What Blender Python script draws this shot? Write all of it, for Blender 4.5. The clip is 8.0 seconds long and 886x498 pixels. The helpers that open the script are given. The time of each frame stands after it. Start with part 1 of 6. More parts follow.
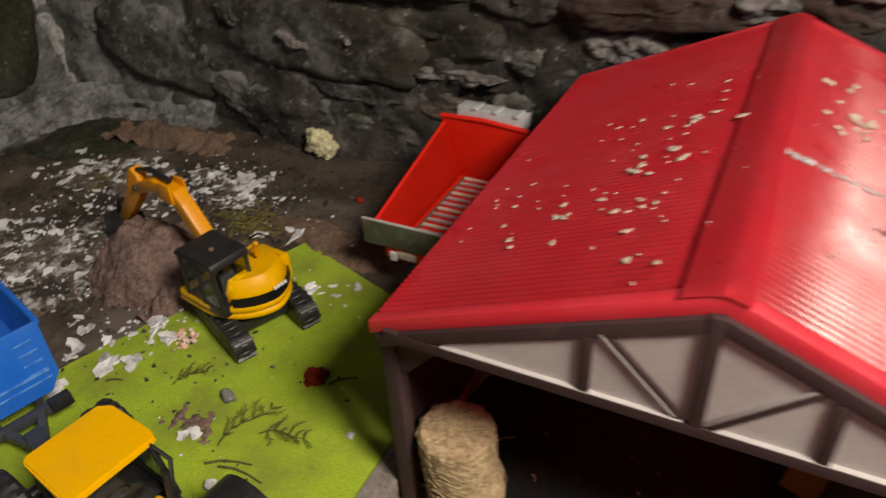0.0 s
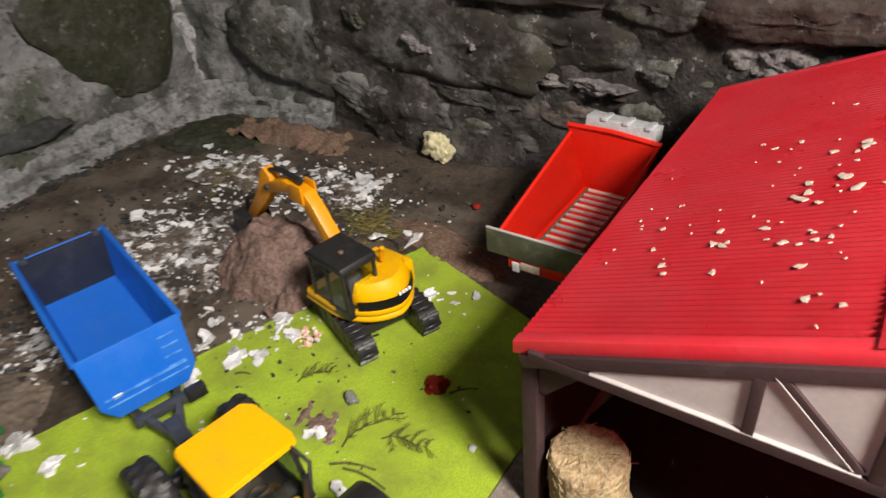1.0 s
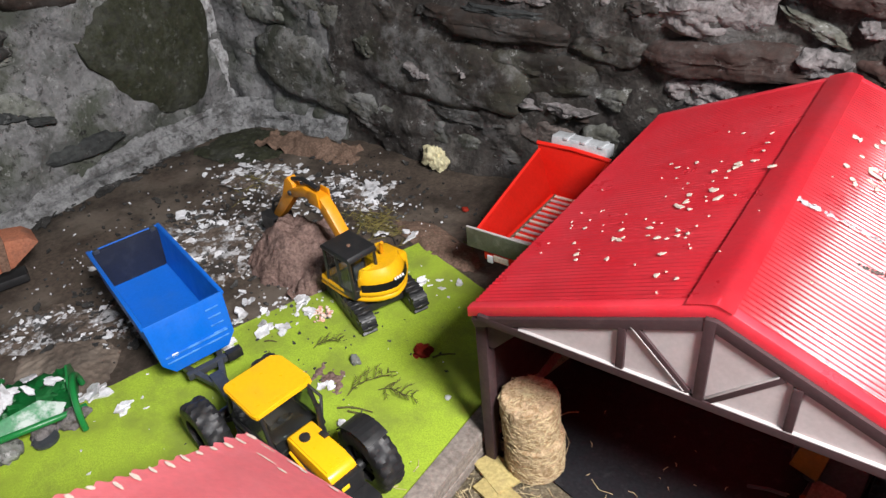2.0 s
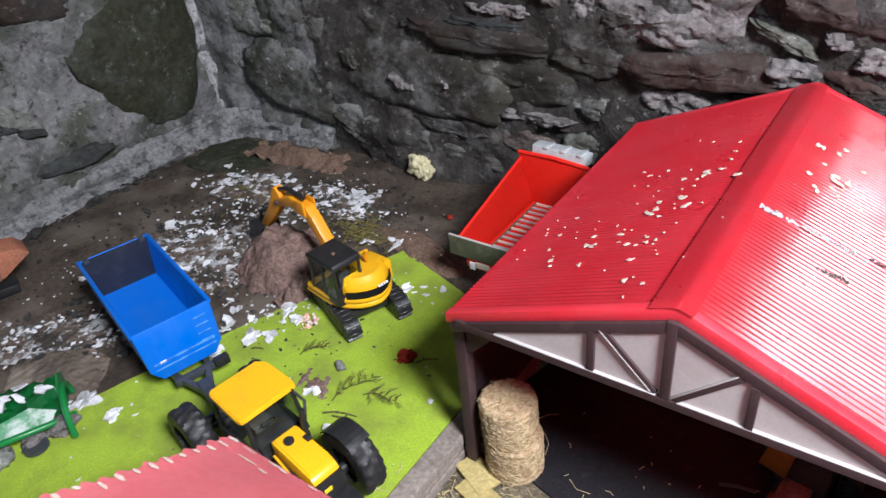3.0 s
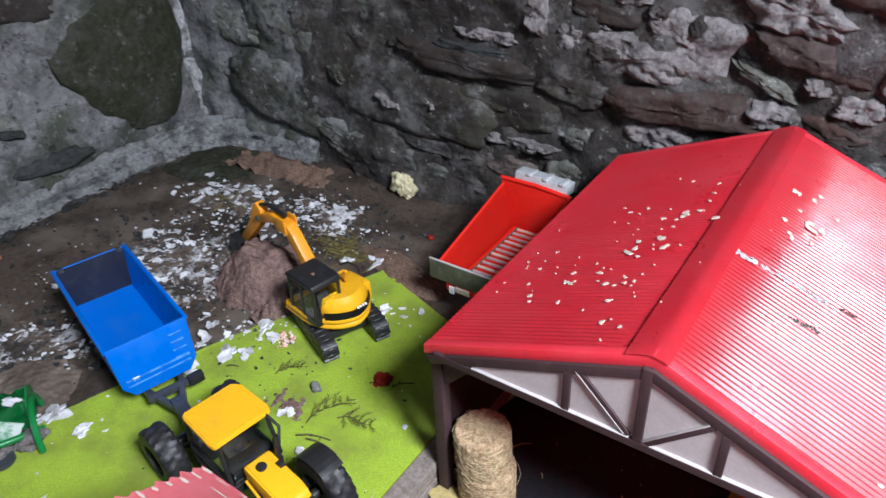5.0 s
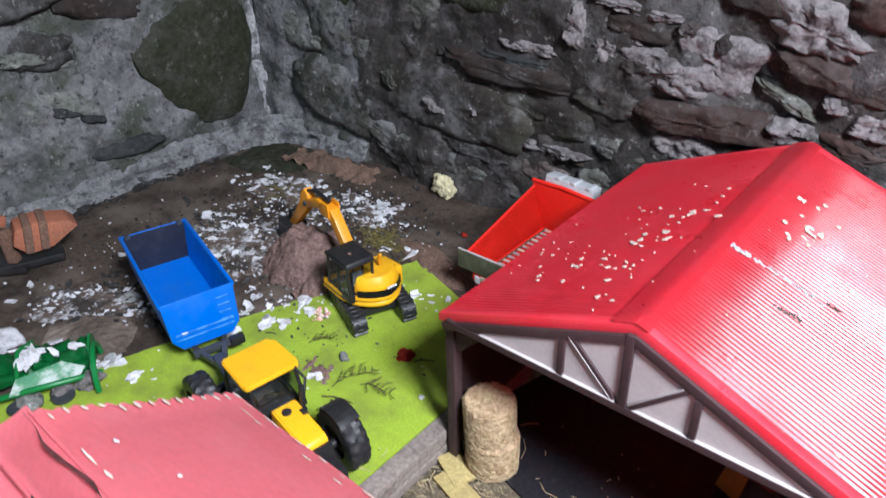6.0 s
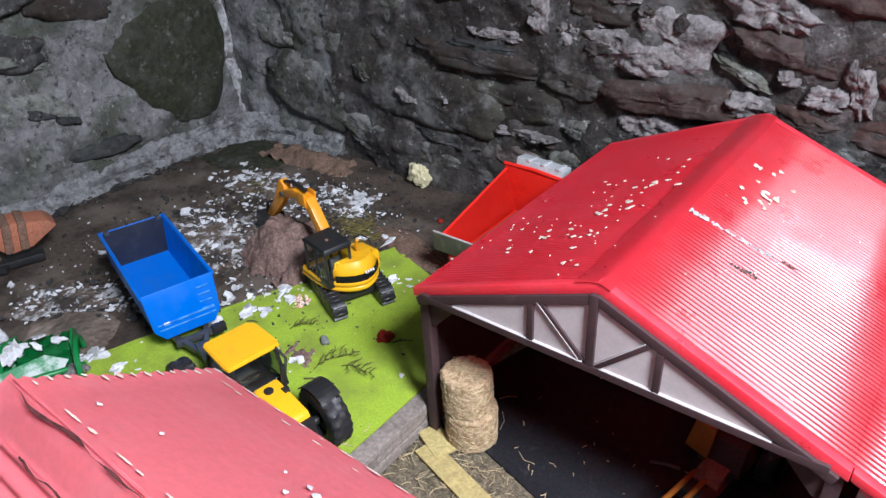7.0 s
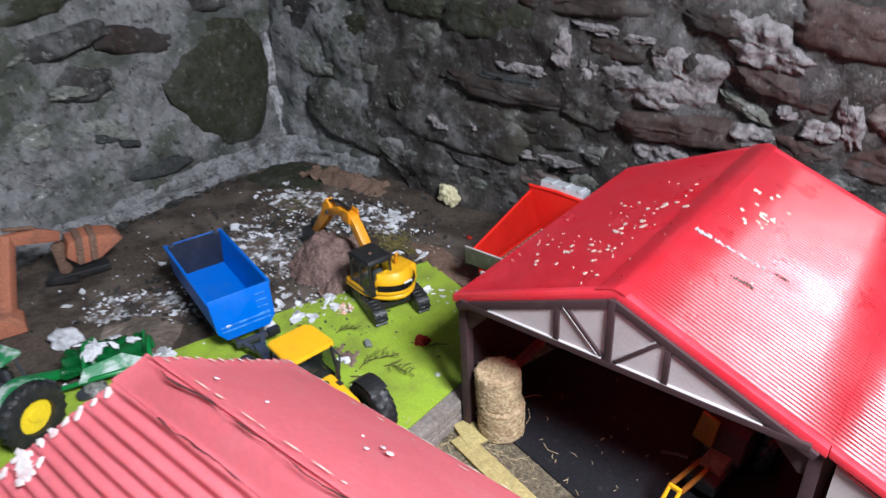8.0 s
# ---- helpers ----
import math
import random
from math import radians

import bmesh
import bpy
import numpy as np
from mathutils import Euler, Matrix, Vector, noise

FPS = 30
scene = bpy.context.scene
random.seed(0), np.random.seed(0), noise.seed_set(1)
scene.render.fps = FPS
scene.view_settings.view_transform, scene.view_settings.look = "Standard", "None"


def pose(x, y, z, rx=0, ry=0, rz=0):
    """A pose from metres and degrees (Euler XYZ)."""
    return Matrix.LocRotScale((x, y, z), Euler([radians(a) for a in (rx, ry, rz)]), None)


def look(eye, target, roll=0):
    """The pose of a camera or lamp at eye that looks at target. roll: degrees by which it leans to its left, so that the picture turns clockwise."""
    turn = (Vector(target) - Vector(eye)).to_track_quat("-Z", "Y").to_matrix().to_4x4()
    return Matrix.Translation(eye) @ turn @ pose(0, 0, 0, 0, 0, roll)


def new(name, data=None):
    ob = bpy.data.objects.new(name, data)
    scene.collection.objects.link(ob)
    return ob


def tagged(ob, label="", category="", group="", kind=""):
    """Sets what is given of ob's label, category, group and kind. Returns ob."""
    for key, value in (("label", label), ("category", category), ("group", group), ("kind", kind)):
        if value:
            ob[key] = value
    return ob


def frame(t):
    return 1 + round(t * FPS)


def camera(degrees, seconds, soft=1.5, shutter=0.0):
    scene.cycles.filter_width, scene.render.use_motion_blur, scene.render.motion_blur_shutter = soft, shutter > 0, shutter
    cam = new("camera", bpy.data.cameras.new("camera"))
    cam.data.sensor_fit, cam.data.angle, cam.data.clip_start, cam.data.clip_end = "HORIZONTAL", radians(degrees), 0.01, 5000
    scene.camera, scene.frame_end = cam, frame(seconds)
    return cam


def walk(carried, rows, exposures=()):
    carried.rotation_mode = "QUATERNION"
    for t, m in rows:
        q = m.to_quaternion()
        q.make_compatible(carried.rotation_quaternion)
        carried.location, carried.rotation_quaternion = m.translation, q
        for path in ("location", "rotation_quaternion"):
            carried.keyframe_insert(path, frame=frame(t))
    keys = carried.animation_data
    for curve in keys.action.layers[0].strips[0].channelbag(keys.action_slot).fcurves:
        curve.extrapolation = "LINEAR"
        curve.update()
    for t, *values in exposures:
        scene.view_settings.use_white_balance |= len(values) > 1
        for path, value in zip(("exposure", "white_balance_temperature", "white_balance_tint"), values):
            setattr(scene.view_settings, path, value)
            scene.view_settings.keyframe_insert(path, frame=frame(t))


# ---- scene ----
cam = camera(65.19, 8.0, soft=1.45, shutter=0.5)
# seconds, place in metres, yaw, pitch, roll
ROWS = [
    (0.0, 0.0030, -0.2022, 0.3701, 26.64, -35.02, 3.10),
    (0.5, -0.0439, -0.1784, 0.3342, 30.82, -35.20, 2.69),
    (1.0, -0.0285, -0.2087, 0.3775, 33.92, -34.78, 4.61),
    (1.5, 0.0200, -0.2588, 0.4097, 36.03, -34.74, 4.53),
    (1.7, 0.0413, -0.2688, 0.4351, 35.39, -34.69, 5.16),
    (2.8, 0.0712, -0.2876, 0.4470, 35.59, -33.76, 4.69),
    (3.0, 0.0751, -0.2813, 0.4495, 34.78, -34.04, 5.22),
    (3.5, 0.0792, -0.2744, 0.4482, 33.87, -34.42, 5.10),
    (4.0, 0.0743, -0.2743, 0.4463, 32.81, -35.21, 3.74),
    (4.5, 0.0661, -0.2733, 0.4663, 32.54, -35.94, 3.97),
    (4.7, 0.0652, -0.2695, 0.4648, 32.76, -35.27, 3.23),
    (5.8, 0.1110, -0.3072, 0.4702, 40.05, -31.16, 1.28),
    (6.0, 0.1236, -0.3086, 0.4632, 40.28, -31.46, 1.34),
    (6.5, 0.1404, -0.3165, 0.4556, 39.84, -32.16, 1.34),
    (7.0, 0.1459, -0.3207, 0.4555, 38.09, -31.47, 2.54),
    (7.5, 0.1560, -0.3434, 0.4588, 37.74, -31.08, 3.25),
    (8.0, 0.1751, -0.3856, 0.4920, 39.42, -29.90, 2.70),
]
EXPOSURES = [(0.0, -0.66, 7900, 10), (0.5, -0.17, 8000, 6), (1.0, 0.10, 7300, 10), (1.5, 0.22, 6800, 10), (3.0, 0.17, 6000, 10), (4.5, 0.04, 5750, 9), (6.0, 0.18, 5750, 10), (7.0, 0.14, 5750, 10), (8.0, 0.12, 5800, 9)]
walk(cam, [(t, pose(x, y, z, 90 + pitch, roll, yaw)) for t, x, y, z, yaw, pitch, roll in ROWS], EXPOSURES)
# ---- camera end ----

# ---- light ----
world = bpy.data.worlds.new("barn_air")
scene.world = world
world.use_nodes = True
bg = world.node_tree.nodes["Background"]
bg.inputs["Color"].default_value = (0.62, 0.74, 1.0, 1)
bg.inputs["Strength"].default_value = 0.22


def area_lamp(name, eye, target, sx, sy, watts, color):
    data = bpy.data.lights.new(name, "AREA")
    data.shape, data.size, data.size_y, data.energy, data.color = "RECTANGLE", sx, sy, watts, color
    ob = new(name, data)
    ob.matrix_world = look(eye, target)
    return ob


area_lamp("work_lamp_light", (0.635, -0.29, 1.00), (0.02, -0.24, 0.0), 0.26, 0.28, 33.0, (1.0, 0.98, 0.985))
# added bluish fill from the front; no window stands behind it
area_lamp("window_light", (-0.35, -2.0, 1.45), (-0.35, 0.2, 0.1), 0.9, 0.8, 4.2, (0.72, 0.86, 1.0))


# ---- materials ----
def material(name, color, rough=0.6, metal=0.0, dirt=None, dirt_scale=40.0, dirt_lo=0.5, dirt_hi=0.7, dirt_amount=0.6,
             grain=0.12, grain_scale=400.0, bump=0.0, bump_scale=300.0, spec=0.5, coat=0.0, patch=None, patch_scale=12.0,
             patch_lo=0.52, patch_hi=0.58, per_piece=0.0, coarse_bump=0.0, coarse_scale=40.0,
             smear=0.0, specks=0.0, pits=0.0, ior=1.5):
    """A surface with fine grain, a dirt layer, an optional larger patch layer and relief."""
    m = bpy.data.materials.new(name)
    m.use_nodes = True
    nt = m.node_tree
    n, link = nt.nodes, nt.links.new
    b = n["Principled BSDF"]
    co = n.new("ShaderNodeTexCoord").outputs["Object"]

    def tex(scale, detail=6.0, rgh=0.6, shift=0.0):
        t = n.new("ShaderNodeTexNoise")
        t.inputs["Scale"].default_value, t.inputs["Detail"].default_value, t.inputs["Roughness"].default_value = scale, detail, rgh
        mp = n.new("ShaderNodeMapping")
        mp.inputs["Location"].default_value = (shift, shift * 0.7, -shift)
        link(co, mp.inputs["Vector"])
        link(mp.outputs["Vector"], t.inputs["Vector"])
        return t.outputs["Fac"]

    def span(v, lo, hi, a, c):
        r = n.new("ShaderNodeMapRange")
        r.inputs["From Min"].default_value, r.inputs["From Max"].default_value = lo, hi
        r.inputs["To Min"].default_value, r.inputs["To Max"].default_value = a, c
        link(v, r.inputs["Value"])
        return r.outputs["Result"]

    def mix(fac, a, c, mode="MIX"):
        x = n.new("ShaderNodeMix")
        x.data_type, x.blend_type = "RGBA", mode
        if isinstance(fac, float):
            x.inputs["Factor"].default_value = fac
        else:
            link(fac, x.inputs["Factor"])
        for s, v in (("A", a), ("B", c)):
            sock = [i for i in x.inputs if i.name == s and i.type == "RGBA"][0]
            if isinstance(v, tuple):
                sock.default_value = (*v, 1)
            else:
                link(v, sock)
        return [o for o in x.outputs if o.type == "RGBA"][0]

    light = tuple(min(1.0, c * (1 + grain) + 0.01 * grain) for c in color)
    dark = tuple(c * (1 - grain) for c in color)
    col = mix(span(tex(grain_scale), 0.35, 0.65, 0.0, 1.0), dark, light)
    if patch:
        col = mix(span(tex(patch_scale, 8.0, 0.62, 3.1), patch_lo, patch_hi, 0.0, 1.0), col, patch)
    if dirt:
        col = mix(span(tex(dirt_scale, 9.0, 0.68, 7.7), dirt_lo, dirt_hi, 0.0, dirt_amount), col, dirt)
    if per_piece:
        info = n.new("ShaderNodeObjectInfo")
        hs = n.new("ShaderNodeHueSaturation")
        link(span(info.outputs["Random"], 0.0, 1.0, 1 - per_piece, 1 + per_piece), hs.inputs["Value"])
        link(col, hs.inputs["Color"])
        col = hs.outputs["Color"]
    if smear:       # lime smeared over joints and stones alike
        col = mix(span(tex(15.0, 12.0, 0.74, 21.0), 0.50, 0.60, 0.0, smear), col, (0.25, 0.25, 0.25))
    if pits:        # small dark holes and cracks
        col = mix(span(tex(95.0, 6.0, 0.7, 40.0), 0.56, 0.63, 0.0, pits), col, (0.025, 0.024, 0.022))
    if specks:      # lime splashes
        col = mix(span(tex(75.0, 9.0, 0.74, 33.0), 0.585, 0.64, 0.0, specks), col, (0.46, 0.46, 0.45))
    link(col, b.inputs["Base Color"])
    b.inputs["IOR"].default_value = ior
    link(span(tex(dirt_scale * 1.7, 5.0, 0.6, 1.3), 0.3, 0.7, max(0.02, rough - 0.08), min(1.0, rough + 0.12)), b.inputs["Roughness"])
    b.inputs["Metallic"].default_value = metal
    b.inputs["Specular IOR Level"].default_value = spec
    b.inputs["Coat Weight"].default_value = coat
    last = None
    for strength, scale, dist in ((coarse_bump, coarse_scale, 0.006), (bump, bump_scale, 0.001)):
        if strength:
            bp = n.new("ShaderNodeBump")
            bp.inputs["Strength"].default_value, bp.inputs["Distance"].default_value = strength, dist
            link(tex(scale, 8.0, 0.65, 5.0), bp.inputs["Height"])
            if last:
                link(last, bp.inputs["Normal"])
            last = bp.outputs["Normal"]
    if last:
        link(last, b.inputs["Normal"])
    return m


M = {}
M["mortar"] = material("lime_mortar", (0.178, 0.176, 0.178), 0.9, dirt=(0.075, 0.078, 0.072), dirt_scale=20, dirt_lo=0.48, dirt_hi=0.60, dirt_amount=0.85,
                       grain=0.25, grain_scale=160, bump=0.9, bump_scale=180, coarse_bump=0.7, coarse_scale=45, patch=(0.07, 0.076, 0.06), patch_scale=8, patch_lo=0.47, patch_hi=0.57, spec=0.2, smear=0.42, specks=0.4, pits=0.8)
M["mortar_pale"] = material("pale_mortar", (0.25, 0.228, 0.226), 0.9, dirt=(0.09, 0.082, 0.078), dirt_scale=40, dirt_lo=0.5, dirt_hi=0.62, dirt_amount=0.8,
                            grain=0.22, grain_scale=220, bump=1.0, bump_scale=170, coarse_bump=1.0, coarse_scale=85, spec=0.2, pits=0.45, specks=0.3)
# back wall mortar, darker than its own tone to stand for weak lamp light
M["mortar_dark"] = material("shaded_dark_mortar", (0.042, 0.037, 0.033), 0.88, dirt=(0.15, 0.14, 0.13), dirt_scale=22, dirt_lo=0.55, dirt_hi=0.68, dirt_amount=0.75,
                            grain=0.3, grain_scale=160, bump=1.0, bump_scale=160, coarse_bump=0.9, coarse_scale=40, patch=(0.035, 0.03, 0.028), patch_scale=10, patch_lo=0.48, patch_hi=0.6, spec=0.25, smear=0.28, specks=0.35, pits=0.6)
M["mortar_fillet"] = material("fillet_mortar", (0.43, 0.43, 0.435), 0.9, dirt=(0.13, 0.125, 0.12), dirt_scale=38, dirt_lo=0.5, dirt_hi=0.62, dirt_amount=0.8,
                              grain=0.25, grain_scale=220, bump=1.0, bump_scale=190, coarse_bump=1.0, coarse_scale=60, spec=0.2, pits=0.6, specks=0.4)
M["stone_green"] = material("mossy_stone", (0.026, 0.028, 0.015), 0.85, dirt=(0.16, 0.165, 0.15), dirt_scale=55, dirt_lo=0.58, dirt_hi=0.72, dirt_amount=0.3,
                            grain=0.3, grain_scale=120, bump=0.9, bump_scale=150, coarse_bump=0.9, coarse_scale=35, spec=0.25, patch=(0.042, 0.044, 0.030), patch_scale=14, patch_lo=0.54, patch_hi=0.66, smear=0.10, specks=0.15, pits=0.6)
M["stone_speckled"] = material("speckled_stone", (0.14, 0.145, 0.125), 0.85, dirt=(0.32, 0.32, 0.29), dirt_scale=60, dirt_lo=0.56, dirt_hi=0.68, dirt_amount=0.8,
                               grain=0.3, grain_scale=150, bump=0.8, bump_scale=170, coarse_bump=0.6, coarse_scale=40, spec=0.25, smear=0.7, specks=0.85, pits=0.8)
# brown and red stones, also lowered in colour where little lamp light reaches
M["stone_brown"] = material("brown_stone", (0.028, 0.019, 0.015), 0.82, dirt=(0.03, 0.027, 0.025), dirt_scale=22, dirt_lo=0.45, dirt_hi=0.6, dirt_amount=0.8,
                            grain=0.3, grain_scale=130, bump=0.8, bump_scale=150, coarse_bump=0.8, coarse_scale=35, spec=0.3, per_piece=0.25, smear=0.10, specks=0.15, pits=0.5)
M["stone_red"] = material("red_stone", (0.042, 0.024, 0.020), 0.85, dirt=(0.05, 0.04, 0.036), dirt_scale=28, dirt_lo=0.48, dirt_hi=0.62, dirt_amount=0.8,
                          grain=0.3, grain_scale=130, bump=0.8, bump_scale=150, coarse_bump=0.8, coarse_scale=35, spec=0.25, per_piece=0.2, smear=0.10, specks=0.15, pits=0.5)
M["stone_dark"] = material("dark_stone", (0.036, 0.034, 0.032), 0.8, dirt=(0.15, 0.145, 0.135), dirt_scale=45, dirt_lo=0.6, dirt_hi=0.7, dirt_amount=0.7,
                           grain=0.3, grain_scale=130, bump=0.8, bump_scale=150, coarse_bump=0.7, coarse_scale=35, spec=0.3, per_piece=0.25, smear=0.3, specks=0.4, pits=0.5)
M["stone_murky"] = material("murky_smooth_stone", (0.028, 0.023, 0.019), 0.8, dirt=(0.085, 0.085, 0.075), dirt_scale=20, dirt_lo=0.50, dirt_hi=0.68, dirt_amount=0.6,
                            grain=0.3, grain_scale=120, bump=0.8, bump_scale=150, coarse_bump=0.7, coarse_scale=30, spec=0.3, patch=(0.05, 0.047, 0.034), patch_scale=12, patch_lo=0.5, patch_hi=0.62, per_piece=0.15, smear=0.38, specks=0.4, pits=0.6)
M["stone_lichen"] = material("lichen_stone", (0.085, 0.084, 0.070), 0.85, dirt=(0.20, 0.205, 0.19), dirt_scale=38, dirt_lo=0.52, dirt_hi=0.66, dirt_amount=0.7,
                             grain=0.3, grain_scale=150, bump=0.8, bump_scale=170, coarse_bump=0.8, coarse_scale=38, spec=0.25, patch=(0.045, 0.048, 0.036), patch_scale=14, patch_lo=0.5, patch_hi=0.62, per_piece=0.15, smear=0.6, specks=0.7, pits=0.8)
# dark slivers that draw shadow in gaps and under ledges of the walls
M["stone_shadow"] = material("shadow_stone", (0.034, 0.036, 0.036), 0.85, dirt=(0.08, 0.085, 0.08), dirt_scale=40, grain=0.3, grain_scale=130, bump=0.8, bump_scale=150, coarse_bump=0.6, coarse_scale=35, spec=0.25, specks=0.15, pits=0.4)
M["stone_pink"] = material("pink_grey_stone", (0.13, 0.105, 0.095), 0.85, dirt=(0.06, 0.05, 0.045), dirt_scale=30, dirt_lo=0.48, dirt_hi=0.62, dirt_amount=0.7,
                           grain=0.3, grain_scale=140, bump=0.9, bump_scale=160, coarse_bump=0.9, coarse_scale=45, spec=0.25, specks=0.35, pits=0.6)
M["concrete"] = material("dirty_concrete", (0.15, 0.115, 0.09), 0.8, dirt=(0.045, 0.035, 0.028), dirt_scale=16, dirt_lo=0.45, dirt_hi=0.65, dirt_amount=0.85,
                         grain=0.25, grain_scale=220, bump=0.6, bump_scale=200, coarse_bump=0.3, coarse_scale=40, patch=(0.25, 0.205, 0.165), patch_scale=9, patch_lo=0.47, patch_hi=0.62, spec=0.35)
M["mat"] = material("green_mat", (0.30, 0.42, 0.035), 0.9, dirt=(0.16, 0.19, 0.04), dirt_scale=24, dirt_lo=0.45, dirt_hi=0.7, dirt_amount=0.7,
                    grain=0.2, grain_scale=900, bump=0.5, bump_scale=900, spec=0.2, patch=(0.24, 0.32, 0.035), patch_scale=11, patch_lo=0.5, patch_hi=0.65)
M["timber"] = material("weathered_timber", (0.24, 0.205, 0.18), 0.85, dirt=(0.08, 0.065, 0.055), dirt_scale=50, dirt_amount=0.7, grain=0.25, grain_scale=250, bump=0.5, bump_scale=200, spec=0.25)
M["roof_red"] = material("red_plastic", (0.73, 0.027, 0.046), 0.325, dirt=(0.72, 0.12, 0.15), dirt_scale=18, dirt_lo=0.40, dirt_hi=0.75, dirt_amount=0.4,
                         grain=0.05, grain_scale=300, bump=0.10, bump_scale=250, spec=0.85, ior=1.58)
M["roof_old"] = material("faded_red_paint", (0.90, 0.235, 0.27), 0.55, dirt=(0.88, 0.31, 0.34), dirt_scale=22, dirt_lo=0.5, dirt_hi=0.75, dirt_amount=0.6,
                         grain=0.04, grain_scale=260, bump=0.12, bump_scale=220, coarse_bump=0.06, coarse_scale=40, spec=0.4)
M["torn_card"] = material("torn_card", (0.16, 0.045, 0.045), 0.85, dirt=(0.05, 0.02, 0.02), dirt_scale=120, dirt_lo=0.45, dirt_hi=0.6, dirt_amount=0.8, grain=0.2)
M["bare_white"] = material("bare_white_card", (0.74, 0.66, 0.64), 0.8, dirt=(0.70, 0.36, 0.36), dirt_scale=110, dirt_lo=0.5, dirt_hi=0.65, dirt_amount=0.7, grain=0.1, bump=0.4)
M["chipped"] = material("bare_card", (0.72, 0.58, 0.50), 0.8, dirt=(0.5, 0.36, 0.3), dirt_scale=200, grain=0.1, bump=0.4)
M["truss"] = material("brown_plastic", (0.050, 0.028, 0.030), 0.58, dirt=(0.16, 0.12, 0.12), dirt_scale=60, dirt_lo=0.58, dirt_hi=0.85, dirt_amount=0.4, grain=0.1, spec=0.35)
M["panel"] = material("pale_plastic", (0.46, 0.42, 0.41), 0.6, dirt=(0.36, 0.31, 0.30), dirt_scale=35, dirt_amount=0.5, grain=0.05, spec=0.4)
# pale colour that paints light along upper edges
M["bright_edge"] = material("worn_edge", (0.46, 0.43, 0.42), 0.45, grain=0.06, spec=0.5)
# shade of the shed's inside as a near-black wall colour
M["shed_shade"] = material("shaded_shed_wall", (0.035, 0.02, 0.022), 0.7, grain=0.2, bump=0.3, spec=0.2)
M["floor"] = material("black_sheet", (0.012, 0.012, 0.015), 0.6, dirt=(0.06, 0.06, 0.06), dirt_scale=90, dirt_lo=0.58, dirt_hi=0.75, dirt_amount=0.6, grain=0.2, bump=0.4, bump_scale=120, spec=0.2)
M["chaff"] = material("chaff_floor", (0.30, 0.25, 0.17), 0.9, dirt=(0.12, 0.10, 0.07), dirt_scale=160, dirt_lo=0.45, dirt_hi=0.6, dirt_amount=0.7, grain=0.35, grain_scale=500, bump=1.0, bump_scale=400, spec=0.2)
M["board"] = material("chipboard", (0.42, 0.34, 0.14), 0.75, dirt=(0.25, 0.2, 0.1), dirt_scale=140, dirt_amount=0.6, grain=0.2, grain_scale=350, bump=0.4, spec=0.3)
M["straw"] = material("straw_bale", (0.46, 0.345, 0.215), 0.85, dirt=(0.22, 0.14, 0.06), dirt_scale=220, dirt_lo=0.42, dirt_hi=0.6, dirt_amount=0.75, grain=0.3, grain_scale=600, bump=1.0, bump_scale=450, coarse_bump=0.3, coarse_scale=200, spec=0.25)
M["straw_stalk"] = material("straw_stalk", (0.50, 0.41, 0.24), 0.6, grain=0.2, spec=0.3)
M["blue"] = material("blue_plastic", (0.002, 0.12, 0.54), 0.36, dirt=(0.02, 0.13, 0.48), dirt_scale=40, dirt_amount=0.5, grain=0.05, bump=0.06, spec=0.5)
# lighter copy of the blue: light on raised bars and ribs, painted in
M["blue_lit"] = material("lit_blue_plastic", (0.09, 0.28, 0.66), 0.4, dirt=(0.01, 0.13, 0.5), dirt_scale=120, dirt_lo=0.45, dirt_hi=0.6, dirt_amount=0.8, grain=0.1, spec=0.5)
# near-black blue: the shade inside the trailer, put into the tailgate's colour
M["blue_shade"] = material("shaded_tailgate", (0.007, 0.010, 0.022), 0.5, dirt=(0.03, 0.035, 0.05), dirt_scale=50, grain=0.1, spec=0.4)
M["yellow"] = material("yellow_paint", (0.78, 0.40, 0.006), 0.32, dirt=(0.62, 0.31, 0.02), dirt_scale=45, dirt_lo=0.5, dirt_hi=0.75, dirt_amount=0.5, grain=0.04, bump=0.05, spec=0.5)
M["orange"] = material("orange_yellow_paint", (0.72, 0.28, 0.006), 0.38, dirt=(0.42, 0.17, 0.02), dirt_scale=60, dirt_lo=0.5, dirt_hi=0.75, dirt_amount=0.5, grain=0.05, spec=0.5)
M["black"] = material("black_plastic", (0.014, 0.014, 0.015), 0.42, dirt=(0.05, 0.045, 0.04), dirt_scale=60, dirt_lo=0.52, dirt_hi=0.75, dirt_amount=0.5, grain=0.1, spec=0.5)
# the loader's orange lowered to look unlit inside the shed
M["shaded_orange"] = material("shaded_orange_paint", (0.24, 0.080, 0.008), 0.6, dirt=(0.16, 0.06, 0.02), dirt_scale=50, dirt_lo=0.45, dirt_hi=0.65, dirt_amount=0.7, grain=0.1, spec=0.25)
M["track"] = material("track_rubber", (0.014, 0.014, 0.015), 0.44, dirt=(0.04, 0.036, 0.032), dirt_scale=90, dirt_lo=0.58, dirt_hi=0.75, dirt_amount=0.4, grain=0.1, spec=0.5)
M["rubber"] = material("tyre_rubber", (0.014, 0.014, 0.016), 0.5, dirt=(0.07, 0.06, 0.05), dirt_scale=70, dirt_lo=0.5, dirt_hi=0.7, dirt_amount=0.5, grain=0.15, bump=0.3, spec=0.4)
M["steel_dark"] = material("dark_grey_metal", (0.05, 0.055, 0.065), 0.45, metal=0.3, dirt=(0.13, 0.12, 0.11), dirt_scale=80, dirt_amount=0.5, grain=0.1)
M["zinc"] = material("galvanised_metal", (0.62, 0.64, 0.66), 0.35, metal=0.35, dirt=(0.3, 0.3, 0.3), dirt_scale=80, grain=0.08)
